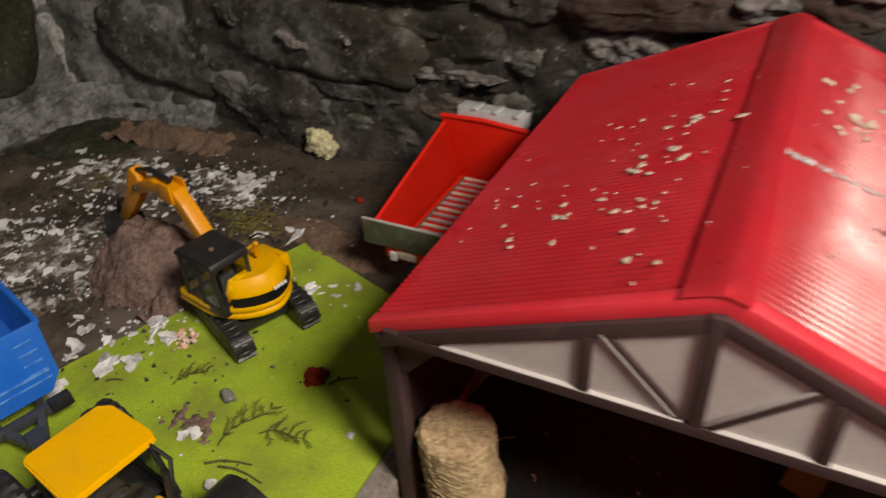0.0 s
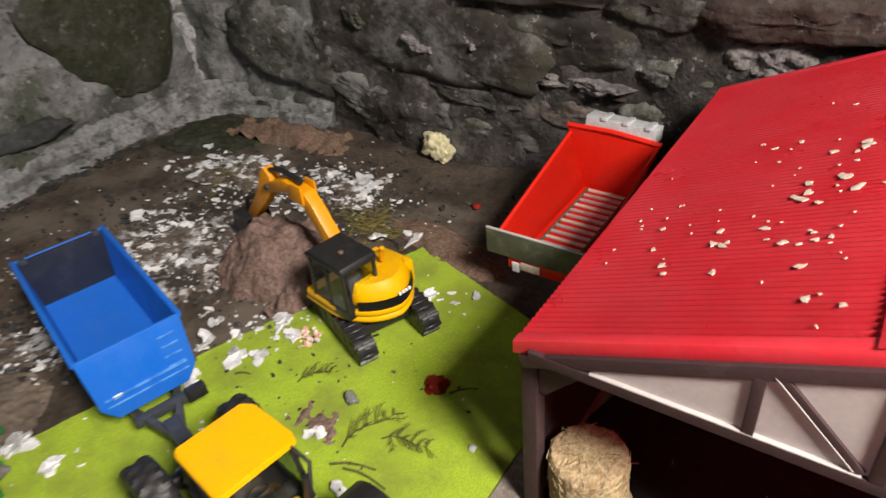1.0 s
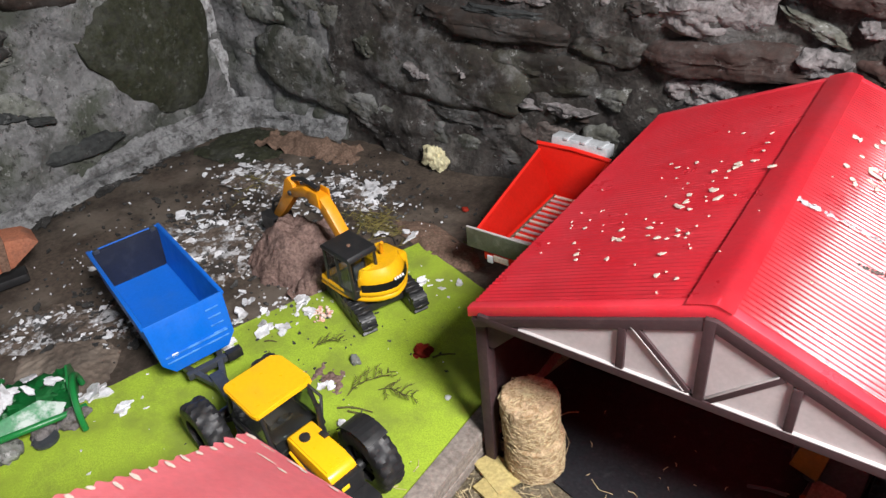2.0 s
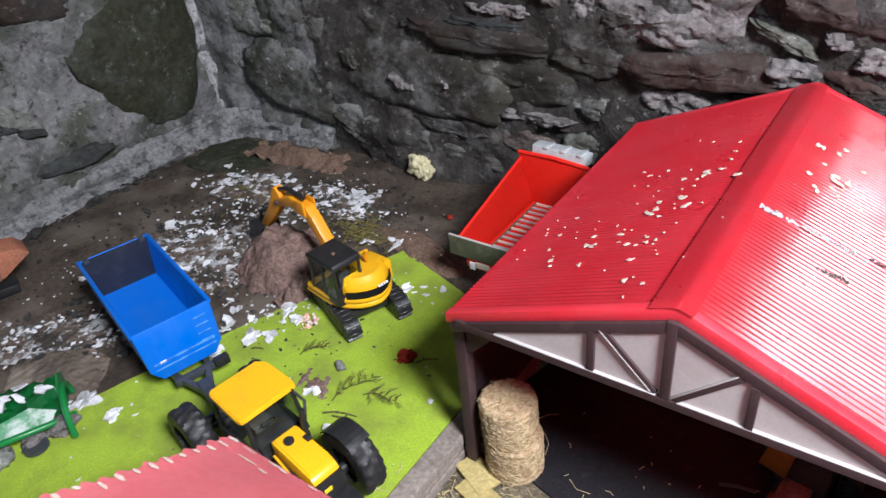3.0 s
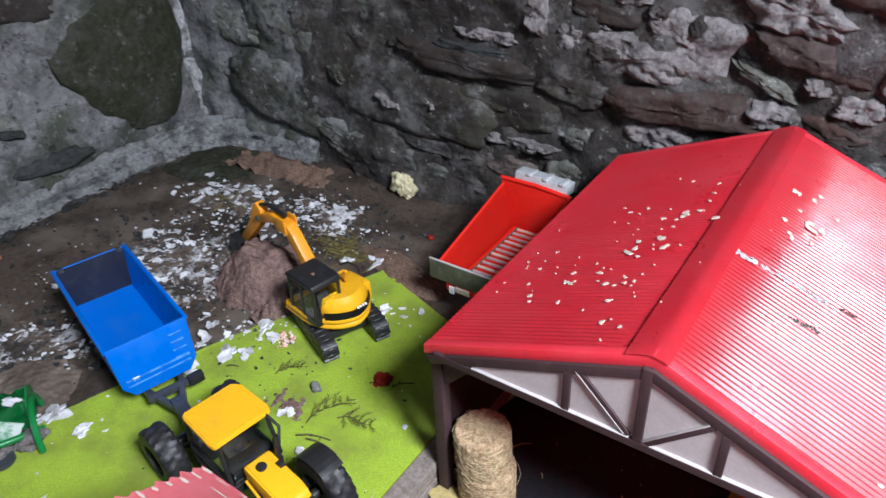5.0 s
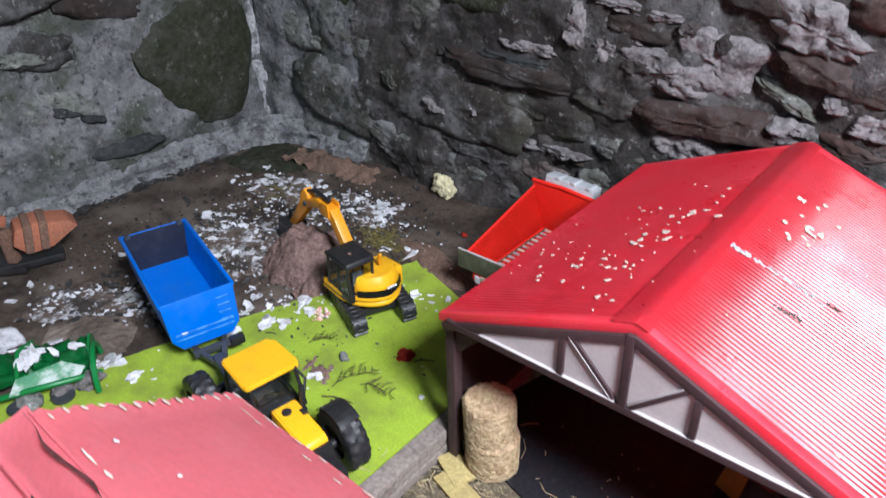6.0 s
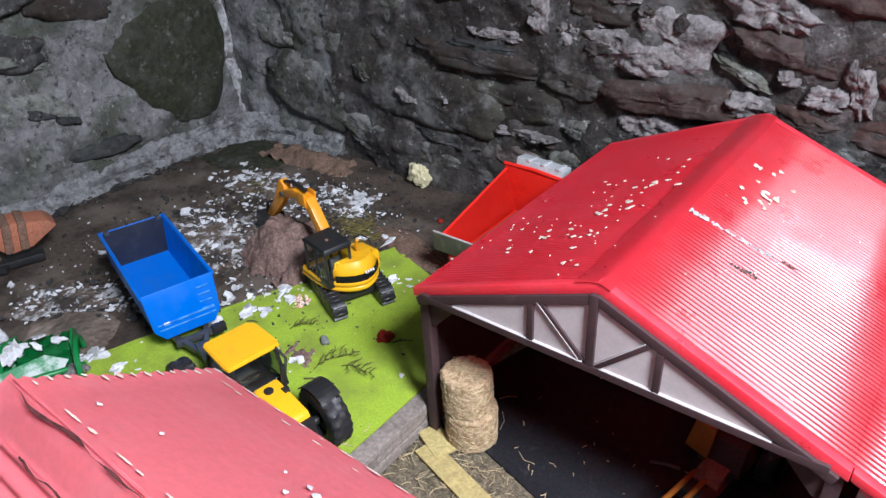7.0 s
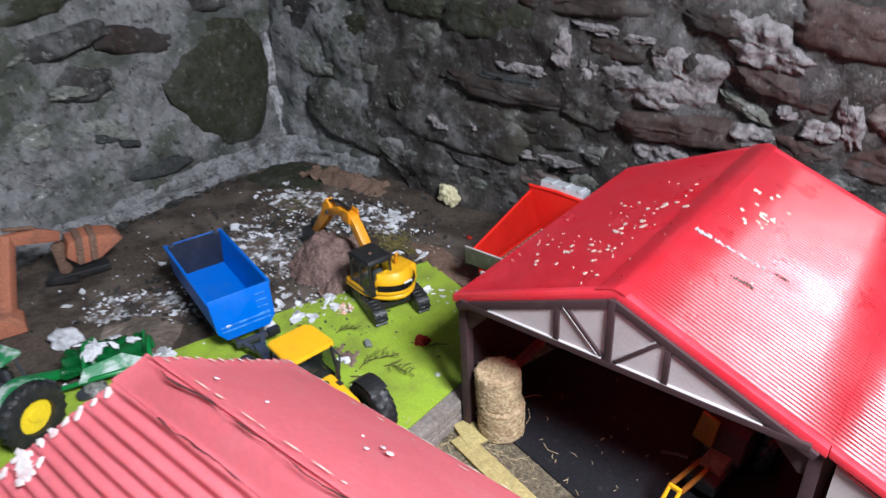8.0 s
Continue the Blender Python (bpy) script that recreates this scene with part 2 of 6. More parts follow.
M["red_bright"] = material("bright_red_plastic", (0.68, 0.016, 0.008), 0.4, dirt=(0.5, 0.02, 0.01), dirt_scale=40, dirt_amount=0.4, grain=0.05, spec=0.45)
M["olive"] = material("olive_metal", (0.085, 0.09, 0.06), 0.5, metal=0.2, dirt=(0.25, 0.25, 0.2), dirt_scale=60, grain=0.1)
M["soil"] = material("clay_soil", (0.205, 0.135, 0.115), 0.95, dirt=(0.075, 0.048, 0.04), dirt_scale=110, dirt_lo=0.5, dirt_hi=0.66, dirt_amount=0.75, grain=0.3, grain_scale=400, bump=1.0, bump_scale=350, coarse_bump=0.8, coarse_scale=110, spec=0.15)
M["dust"] = material("brown_dust", (0.15, 0.098, 0.072), 0.95, dirt=(0.09, 0.06, 0.04), dirt_scale=90, grain=0.3, bump=0.9, bump_scale=300, spec=0.15)
M["flake"] = material("white_paint_flake", (0.60, 0.60, 0.62), 0.75, dirt=(0.16, 0.14, 0.13), dirt_scale=60, dirt_lo=0.48, dirt_hi=0.66, dirt_amount=0.7, grain=0.1, bump=0.6, bump_scale=300, spec=0.3, per_piece=0.2)
M["flake_cream"] = material("cream_flake", (0.66, 0.56, 0.47), 0.75, dirt=(0.5, 0.36, 0.26), dirt_scale=200, grain=0.15, bump=0.5, spec=0.3)
M["plaster_dust"] = material("plaster_dust", (0.115, 0.088, 0.07), 0.92, dirt=(0.46, 0.46, 0.47), dirt_scale=75, dirt_lo=0.50, dirt_hi=0.60, dirt_amount=0.9, grain=0.3, grain_scale=300,
                             patch=(0.05, 0.042, 0.036), patch_scale=38, patch_lo=0.5, patch_hi=0.58, bump=0.9, bump_scale=250, coarse_bump=0.7, coarse_scale=90, spec=0.2)
M["foam"] = material("cream_foam", (0.62, 0.57, 0.36), 0.9, dirt=(0.4, 0.35, 0.2), dirt_scale=70, grain=0.15, bump=1.0, bump_scale=200, coarse_bump=0.6, coarse_scale=90, spec=0.2)
M["dry_grass"] = material("dry_grass", (0.20, 0.165, 0.055), 0.8, dirt=(0.09, 0.10, 0.03), dirt_scale=90, dirt_amount=0.8, grain=0.3, spec=0.2)
M["twig"] = material("dead_twig", (0.095, 0.090, 0.030), 0.85, grain=0.3, spec=0.2)
M["rust"] = material("rusty_orange", (0.34, 0.125, 0.07), 0.8, dirt=(0.15, 0.085, 0.065), dirt_scale=32, dirt_lo=0.5, dirt_hi=0.7, dirt_amount=0.7, grain=0.2, bump=0.5, bump_scale=250, spec=0.3)
M["rust_dark"] = material("brown_rust", (0.17, 0.10, 0.07), 0.85, dirt=(0.07, 0.045, 0.035), dirt_scale=90, grain=0.3, bump=0.6, spec=0.2)
M["green"] = material("green_plastic", (0.008, 0.16, 0.035), 0.35, dirt=(0.02, 0.1, 0.03), dirt_scale=60, dirt_lo=0.5, dirt_hi=0.7, dirt_amount=0.5, grain=0.08, bump=0.1, spec=0.5)
M["green_dusty"] = material("dusty_green_plastic", (0.02, 0.17, 0.06), 0.5, dirt=(0.42, 0.47, 0.44), dirt_scale=45, dirt_lo=0.46, dirt_hi=0.58, dirt_amount=0.9, grain=0.15, bump=0.3, spec=0.4)
M["rim_yellow"] = material("yellow_rim", (0.75, 0.55, 0.015), 0.45, dirt=(0.45, 0.32, 0.03), dirt_scale=80, grain=0.05)
M["red_fuzz"] = material("dark_red_felt", (0.24, 0.022, 0.012), 0.95, dirt=(0.15, 0.015, 0.01), dirt_scale=200, grain=0.3, grain_scale=500, bump=1.0, bump_scale=400, spec=0.1)
M["label_white"] = material("white_print", (0.75, 0.75, 0.73), 0.5, grain=0.04)


def glass_material():
    m = bpy.data.materials.new("smoky_glass")
    m.use_nodes = True
    b = m.node_tree.nodes["Principled BSDF"]
    b.inputs["Base Color"].default_value = (0.55, 0.6, 0.58, 1)
    b.inputs["Transmission Weight"].default_value = 1.0
    b.inputs["Roughness"].default_value = 0.08
    b.inputs["IOR"].default_value = 1.25
    return m


M["glass"] = glass_material()


# ---- building helpers ----
def finish(name, bm, mat, smooth=None):
    me = bpy.data.meshes.new(name)
    bmesh.ops.recalc_face_normals(bm, faces=bm.faces)
    bm.to_mesh(me)
    bm.free()
    me.materials.append(mat)
    if smooth is not None:
        for p in me.polygons:
            p.use_smooth = True
        me.set_sharp_from_angle(angle=radians(smooth))
    return me


def part(name, bm, mat, parent=None, label="", smooth=40, m=None):
    ob = new(name, finish(name, bm, mat, smooth))
    if parent is not None:
        ob.parent = parent
    if m is not None:
        ob.matrix_basis = m
    if label:
        ob["label"] = label
    return ob


def thing(name, m, label, category, group="", kind=""):
    ob = new(name)
    ob.empty_display_size = 0.02
    ob.matrix_basis = m
    return tagged(ob, label, category, group, kind)


def box(bm, sx, sy, sz, m=None, bevel=0.0, seg=2):
    """A box, given by its sizes, round the origin of m."""
    made = bmesh.ops.create_cube(bm, size=1.0, matrix=(m or Matrix()) @ Matrix.Diagonal((sx, sy, sz, 1)))
    if bevel:
        edges = {e for v in made["verts"] for e in v.link_edges}
        bmesh.ops.bevel(bm, geom=list(edges), offset=bevel, segments=seg, affect="EDGES", profile=0.6)
    return bm


def boxes(*specs):
    bm = bmesh.new()
    for s in specs:
        box(bm, *s)
    return bm


def one_box(sx, sy, sz, x=0, y=0, z=0, bevel=0.0, rx=0, ry=0, rz=0, seg=2):
    return box(bmesh.new(), sx, sy, sz, pose(x, y, z, rx, ry, rz), bevel, seg)


def cyl(bm, r, h, m=None, seg=24, r2=None, bevel=0.0):
    made = bmesh.ops.create_cone(bm, cap_ends=True, segments=seg, radius1=r, radius2=r if r2 is None else r2, depth=h, matrix=m or Matrix())
    if bevel:
        edges = {e for v in made["verts"] for e in v.link_edges if any(len(f.verts) > 4 for f in e.link_faces)}
        bmesh.ops.bevel(bm, geom=list(edges), offset=bevel, segments=2, affect="EDGES")
    return bm


def prism(points, depth, m=None, bm=None, bevel=0.0):
    """A flat outline in x and z, given thickness along y (centred)."""
    bm = bm or bmesh.new()
    m = m or Matrix()
    front = [bm.verts.new(m @ Vector((x, -depth / 2, z))) for x, z in points]
    back = [bm.verts.new(m @ Vector((x, depth / 2, z))) for x, z in points]
    n = len(points)
    faces = [bm.faces.new(front), bm.faces.new(back[::-1])]
    for i in range(n):
        faces.append(bm.faces.new((front[i], back[i], back[(i + 1) % n], front[(i + 1) % n])))
    bmesh.ops.recalc_face_normals(bm, faces=faces)
    if bevel:
        edges = {e for f in faces for e in f.edges}
        bmesh.ops.bevel(bm, geom=list(edges), offset=bevel, segments=2, affect="EDGES", profile=0.6)
    return bm


def tube(points, r, seg=8, bm=None, taper=1.0):
    """A round rod along a line of points."""
    bm = bm or bmesh.new()
    pts = [Vector(q) for q in points]
    rings = []
    for i, q in enumerate(pts):
        d = (pts[min(i + 1, len(pts) - 1)] - pts[max(i - 1, 0)]).normalized()
        a = d.orthogonal().normalized()
        if i:
            a = (prev - d * prev.dot(d)).normalized()
        prev = a
        b = d.cross(a)
        k = r * (1 + (taper - 1) * i / max(1, len(pts) - 1))
        rings.append([bm.verts.new(q + (a * math.cos(2 * math.pi * j / seg) + b * math.sin(2 * math.pi * j / seg)) * k) for j in range(seg)])
    for r0, r1 in zip(rings, rings[1:]):
        for j in range(seg):
            bm.faces.new((r0[j], r0[(j + 1) % seg], r1[(j + 1) % seg], r1[j]))
    bm.faces.new(rings[0][::-1])
    bm.faces.new(rings[-1])
    return bm


def sheet(nu, nv, place, thick=0.0):
    """A grid of nu x nv cells laid by place(u, v), u and v from 0 to 1; with thick, closed below along -z."""
    bm = bmesh.new()
    g = [[bm.verts.new(place(i / nu, j / nv)) for j in range(nv + 1)] for i in range(nu + 1)]
    for i in range(nu):
        for j in range(nv):
            bm.faces.new((g[i][j], g[i + 1][j], g[i + 1][j + 1], g[i][j + 1]))
    if thick:
        bmesh.ops.solidify(bm, geom=bm.faces[:], thickness=thick)
    return bm


def wob(p, scale, seed=0.0):
    return noise.noise(Vector(p) * scale + Vector((seed, seed * 1.7, -seed)))


def fract(p, scale, seed=0.0, octaves=5):
    return noise.fractal(Vector(p) * scale + Vector((seed, seed * 1.3, seed * 0.4)), 0.9, 2.1, octaves)


# ---- the setting ----
GROUND = 0.0275          # top of the raised slab on which the toys stand
LEFT_X, BACK_Y = -0.835, 0.362


def wall_bulge(a, z, seed):
    return 0.016 * fract((a, z, 0), 7.0, seed, 3) + 0.0085 * fract((a, z, 0), 26.0, seed + 5, 5) + 0.0028 * fract((a, z, 0), 80.0, seed + 9, 3)


def stone_wall(name, to_world, a0, a1, top, seed, label, mat, fill=0.0):
    """A rubble wall: a lumpy mortar face with a core behind it. to_world(a, out, z): along the wall, out of it, up."""
    na, nz = int((a1 - a0) / 0.007), int(top / 0.007)
    bm = bmesh.new()
    g = [[bm.verts.new(to_world(a0 + (a1 - a0) * i / na, fill + wall_bulge(a0 + (a1 - a0) * i / na, top * j / nz, seed), top * j / nz))
          for j in range(nz + 1)] for i in range(na + 1)]
    for i in range(na):
        for j in range(nz):
            bm.faces.new((g[i][j], g[i + 1][j], g[i + 1][j + 1], g[i][j + 1]))
    core = [[bm.verts.new(to_world(a, -0.12, z)) for z in (0, top)] for a in (a0, a1)]
    rim = [[v for v in (g[i][0] for i in range(na + 1))], [g[na][j] for j in range(nz + 1)], [g[i][nz] for i in range(na, -1, -1)], [g[0][j] for j in range(nz, -1, -1)]]
    bm.faces.new(rim[0] + [core[1][0], core[0][0]])
    bm.faces.new(rim[1] + [core[1][1], core[1][0]])
    bm.faces.new(rim[2] + [core[0][1], core[1][1]])
    bm.faces.new(rim[3] + [core[0][0], core[0][1]])
    bm.faces.new((core[0][0], core[1][0], core[1][1], core[0][1]))
    return tagged(part(name, bm, M[mat], smooth=60), label, "wall", kind="structure")


def left_frame(a, out, z):
    return Vector((LEFT_X + out, a, z))


def back_frame(a, out, z):
    return Vector((a, BACK_Y - out, z))


wall_left = stone_wall("wall_left", left_frame, -1.3, 0.42, 0.62, 2.0, "rough rubble stone wall with grey lime mortar and green algae", "mortar", 0.002)
wall_corner = stone_wall("wall_corner", back_frame, -0.90, -0.60, 0.62, 8.0, "rough rubble corner of the wall with grey lime mortar", "mortar", 0.004)
wall_back = stone_wall("wall_back", back_frame, -0.60, 1.10, 0.62, 8.0, "dark rubble stone wall, shade deepened in its colour, with patches of pale lime mortar", "mortar_dark", 0.0065)


def stone(wall, to_world, a, z, w, h, mat, rot=0.0, out=0.016, seed=0, square=2.6, rough=0.25, name="stone", sink=0.007, taper=0.0, layer=1.0):
    """One stone of a wall: an uneven rounded block whose face stands proud of the mortar."""
    bm = bmesh.new()
    rings, seg = 9, 44
    grid = []
    base = wall_bulge(a, z, 2.0 if wall is wall_left else 8.0) * 0.7
    cr, sr = math.cos(radians(rot)), math.sin(radians(rot))
    for i in range(rings + 1):
        k = i / rings
        row = []
        for j in range(seg):
            th = 2 * math.pi * j / seg
            c, s = math.cos(th), math.sin(th)
            rad = (abs(c) ** square + abs(s) ** square) ** (-1 / square)
            rad *= 1 + rough * noise.noise(Vector((c * 1.1, s * 1.1, seed * 3.7))) + rough * 0.7 * noise.noise(Vector((c * 3.1, s * 3.1, seed * 1.9))) + rough * 0.4 * noise.noise(Vector((c * 7.3, s * 7.3, seed * 0.7)))
            kk = min(1.0, k * 1.12)
            v = s * rad * kk * h / 2
            u = c * rad * kk * w / 2 * (1 + taper * 2 * v / h)
            aa, zz = a + u * cr - v * sr, z + u * sr + v * cr
            rise = 1 - max(0.0, (k - 0.58) / 0.42) ** 1.9
            bump = layer * (0.0075 * fract((aa, zz, seed), 20.0, seed, 5) + 0.0035 * abs(fract((aa, zz * 2.2, seed), 50.0, seed + 2, 4)) - 0.002)
            if mat == "mortar_pale":
                bump += 0.0055 * fract((aa, zz, seed), 75.0, seed + 6, 3)
            row.append(bm.verts.new(to_world(aa, base - sink + (sink + out * 0.48) * rise + bump * min(1, rise + 0.3), max(0.001, zz))))
        grid.append(row)
    mid = bm.verts.new(to_world(a, base + out * 0.48 + 0.003 * wob((a, z, 0), 30, seed), z))
    for j in range(seg):
        bm.faces.new((mid, grid[1][j], grid[1][(j + 1) % seg]))
    bmesh.ops.delete(bm, geom=grid[0], context="VERTS")
    for r0, r1 in zip(grid[1:], grid[2:]):
        for j in range(seg):
            bm.faces.new((r0[j], r1[j], r1[(j + 1) % seg], r0[(j + 1) % seg]))
    return part(name, bm, M[mat], wall, smooth=50)


def ls(a, z, w, h, mat, rot=0.0, **k):
    return stone(wall_left, left_frame, a, z, w, h, mat, rot, seed=int(a * 991) % 97 + z * 50, **k)


def bs(a, z, w, h, mat, rot=0.0, **k):
    return stone(wall_back if a > -0.6 else wall_corner, back_frame, a, z, w, h, mat, rot, seed=int(a * 877) % 89 + z * 60, **k)


# left wall: along y, height
ls(0.252, 0.168, 0.178, 0.200, "stone_green", 16, out=0.026, square=2.4, rough=0.12, taper=0.34, layer=0.5)
ls(0.350, 0.135, 0.022, 0.19, "mortar_fillet", 4, out=0.018, rough=0.45, name="mortar_patch")
ls(0.120, 0.272, 0.120, 0.040, "stone_brown", -14, out=0.022, layer=0.6)
ls(0.235, 0.312, 0.110, 0.050, "stone_dark", -4, out=0.022, layer=0.6)
ls(0.015, 0.292, 0.150, 0.036, "stone_dark", 6, out=0.022, layer=0.7)
ls(0.010, 0.232, 0.120, 0.050, "stone_dark", -8, out=0.020, layer=0.7)
ls(0.002, 0.226, 0.060, 0.020, "stone_speckled", -6, out=0.030, rough=0.4)
ls(0.100, 0.079, 0.115, 0.026, "stone_shadow", -3, out=0.020, rough=0.2, layer=0.5)
ls(0.035, 0.148, 0.115, 0.050, "stone_speckled", -20, out=0.010, rough=0.3)
ls(0.030, 0.150, 0.050, 0.014, "stone_shadow", -24, out=0.026, rough=0.4)
ls(0.062, 0.133, 0.040, 0.012, "stone_shadow", -18, out=0.026, rough=0.4)
ls(-0.085, 0.185, 0.10, 0.05, "stone_speckled", 0, out=0.008)
ls(-0.13, 0.245, 0.12, 0.05, "stone_dark", 8, out=0.008, layer=0.7)
ls(-0.10, 0.105, 0.09, 0.045, "stone_speckled", 15, out=0.006)
ls(0.30, 0.325, 0.09, 0.05, "stone_speckled", 0, out=0.006)
ls(-0.02, 0.345, 0.14, 0.04, "stone_green", 5, out=0.008)
ls(-0.17, 0.32, 0.13, 0.06, "stone_green", 3, out=0.008)
wall_rnd = random.Random(12)
for _ in range(22):
    a, z = wall_rnd.uniform(-0.28, 0.20), wall_rnd.uniform(0.06, 0.40)
    if math.hypot(a - 0.258, z - 0.172) > 0.115:
        ls(a, z, wall_rnd.uniform(0.015, 0.045), wall_rnd.uniform(0.008, 0.022), wall_rnd.choice(("stone_speckled", "mortar_pale", "mortar", "mortar_pale")), wall_rnd.uniform(-35, 15), out=wall_rnd.uniform(0.003, 0.009), rough=0.45)
# back wall: along x, height; the corner first
for _ in range(26):
    a, z = wall_rnd.uniform(-0.80, 0.10), wall_rnd.uniform(0.05, 0.40)
    bs(a, z, wall_rnd.uniform(0.010, 0.035), wall_rnd.uniform(0.006, 0.016), wall_rnd.choice(("mortar_pale", "stone_dark", "stone_brown")) if a > -0.6 else wall_rnd.choice(("stone_speckled", "mortar_pale", "mortar")), wall_rnd.uniform(-25, 10), out=wall_rnd.uniform(0.012, 0.024), rough=0.45)
bs(-0.660, 0.118, 0.205, 0.098, "stone_lichen", -8, out=0.028, square=3.0, rough=0.16, layer=0.6)
bs(-0.735, 0.205, 0.12, 0.060, "stone_speckled", -6, out=0.014, layer=0.7)
bs(-0.735, 0.275, 0.13, 0.055, "stone_dark", 0, out=0.012, layer=0.7)
bs(-0.610, 0.205, 0.12, 0.055, "stone_lichen", -10, out=0.016, layer=0.7)
bs(-0.625, 0.262, 0.12, 0.045, "stone_green", 4, out=0.014, layer=0.7)
bs(-0.66, 0.322, 0.18, 0.050, "stone_brown", 0, out=0.012, layer=0.7)
# the long dark stones of the middle
bs(-0.430, 0.150, 0.250, 0.090, "stone_murky", -5, out=0.028, square=2.8, rough=0.18, layer=0.7)
bs(-0.300, 0.165, 0.150, 0.055, "stone_murky", 3, out=0.024, rough=0.2, layer=0.7)
bs(-0.500, 0.208, 0.120, 0.040, "stone_murky", -8, out=0.022, layer=0.8)
bs(-0.535, 0.170, 0.050, 0.030, "stone_lichen", 5, out=0.026, rough=0.3)
bs(-0.345, 0.212, 0.190, 0.034, "stone_brown", -2, out=0.032, rough=0.2, layer=0.8)
bs(-0.335, 0.229, 0.100, 0.010, "stone_shadow", -2, out=0.030, rough=0.4)
bs(-0.315, 0.246, 0.085, 0.016, "mortar_pale", -2, out=0.026, rough=0.35, name="mortar_patch")
bs(-0.360, 0.302, 0.165, 0.062, "stone_green", -2, out=0.022, square=3.6, rough=0.12, layer=0.5)
bs(-0.480, 0.262, 0.070, 0.050, "stone_lichen", 10, out=0.016, layer=0.7)
bs(-0.505, 0.312, 0.100, 0.045, "stone_green", 0, out=0.016, layer=0.7)
bs(-0.462, 0.151, 0.034, 0.012, "mortar_pale", -24, out=0.042, rough=0.5, name="mortar_patch")
bs(-0.442, 0.146, 0.020, 0.008, "mortar_pale", -10, out=0.042, rough=0.5, name="mortar_patch")
bs(-0.392, 0.160, 0.018, 0.011, "mortar_pale", -30, out=0.042, rough=0.5, name="mortar_patch")
# slanting grey slabs at the foot
bs(-0.540, 0.078, 0.150, 0.042, "stone_lichen", -14, out=0.018, rough=0.2, layer=0.8)
bs(-0.440, 0.070, 0.130, 0.040, "stone_lichen", -12, out=0.022, rough=0.2, layer=0.8)
bs(-0.520, 0.052, 0.110, 0.026, "stone_murky", -14, out=0.020, rough=0.25)
bs(-0.400, 0.100, 0.120, 0.026, "stone_dark", -6, out=0.020, rough=0.25)
bs(-0.280, 0.128, 0.110, 0.016, "mortar_pale", 2, out=0.028, rough=0.35, name="mortar_patch")
bs(-0.295, 0.094, 0.088, 0.036, "stone_pink", -4, out=0.022, rough=0.2, layer=0.7)
bs(-0.215, 0.100, 0.060, 0.040, "stone_lichen", 0, out=0.018)
bs(-0.360, 0.050, 0.140, 0.030, "stone_murky", 0, out=0.014)
bs(-0.195, 0.150, 0.070, 0.030, "stone_lichen", 8, out=0.020)
# the block with the lime crust, a lens of bare stone in it
bs(-0.258, 0.276, 0.030, 0.046, "mortar_pale", 8, out=0.026, rough=0.4, name="mortar_patch")
bs(-0.222, 0.258, 0.030, 0.030, "mortar_pale", -10, out=0.026, rough=0.45, name="mortar_patch")
bs(-0.186, 0.284, 0.080, 0.022, "stone_brown", -8, out=0.022, rough=0.15, layer=0.6)
bs(-0.190, 0.303, 0.110, 0.014, "mortar_pale", -6, out=0.024, rough=0.45, name="mortar_patch")
bs(-0.158, 0.248, 0.120, 0.038, "mortar_pale", -8, out=0.032, rough=0.35, square=3.4, name="mortar_patch")
bs(-0.108, 0.268, 0.086, 0.066, "mortar_pale", -12, out=0.034, rough=0.3, square=3.2, name="mortar_patch")
bs(-0.134, 0.292, 0.024, 0.018, "stone_brown", -20, out=0.042, rough=0.25)
bs(-0.100, 0.283, 0.018, 0.016, "stone_brown", -30, out=0.044, rough=0.25)
bs(-0.098, 0.205, 0.165, 0.040, "stone_red", 3, out=0.040, square=3.0, rough=0.22, layer=0.9)
bs(-0.215, 0.205, 0.085, 0.036, "stone_murky", 0, out=0.028, layer=0.8)
bs(-0.124, 0.172, 0.066, 0.030, "mortar_pale", 4, out=0.026, rough=0.35, name="mortar_patch")
bs(-0.058, 0.198, 0.022, 0.022, "mortar_pale", 0, out=0.030, rough=0.35, name="mortar_patch")
bs(-0.024, 0.214, 0.042, 0.024, "mortar_pale", 5, out=0.034, rough=0.35, name="mortar_patch")
bs(-0.038, 0.241, 0.066, 0.014, "stone_lichen", -22, out=0.034, rough=0.25)
bs(-0.055, 0.262, 0.024, 0.040, "stone_shadow", 10, out=0.008, rough=0.3)
# upper courses to the right
bs(-0.255, 0.335, 0.190, 0.040, "stone_brown", 0, out=0.026, layer=0.8)
bs(-0.075, 0.326, 0.080, 0.030, "stone_brown", -10, out=0.026, layer=0.8)
bs(-0.018, 0.306, 0.100, 0.046, "mortar_pale", -22, out=0.034, rough=0.4, square=3.0, name="mortar_patch")
bs(0.000, 0.270, 0.110, 0.034, "stone_red", -12, out=0.030, layer=0.9)
bs(0.008, 0.247, 0.026, 0.020, "mortar_pale", 12, out=0.030, rough=0.35, name="mortar_patch")
bs(0.040, 0.233, 0.042, 0.026, "mortar_pale", 5, out=0.032, rough=0.35, name="mortar_patch")
bs(0.020, 0.205, 0.080, 0.034, "stone_red", -5, out=0.024)
bs(0.062, 0.252, 0.026, 0.066, "mortar_pale", 12, out=0.032, rough=0.4, name="mortar_patch")
bs(0.060, 0.330, 0.140, 0.050, "stone_red", -8, out=0.034, layer=0.8)
bs(0.105, 0.255, 0.060, 0.045, "stone_pink", 0, out=0.028)
bs(0.110, 0.205, 0.110, 0.040, "stone_red", 0, out=0.024)
bs(0.180, 0.240, 0.100, 0.050, "stone_brown", 0, out=0.024)
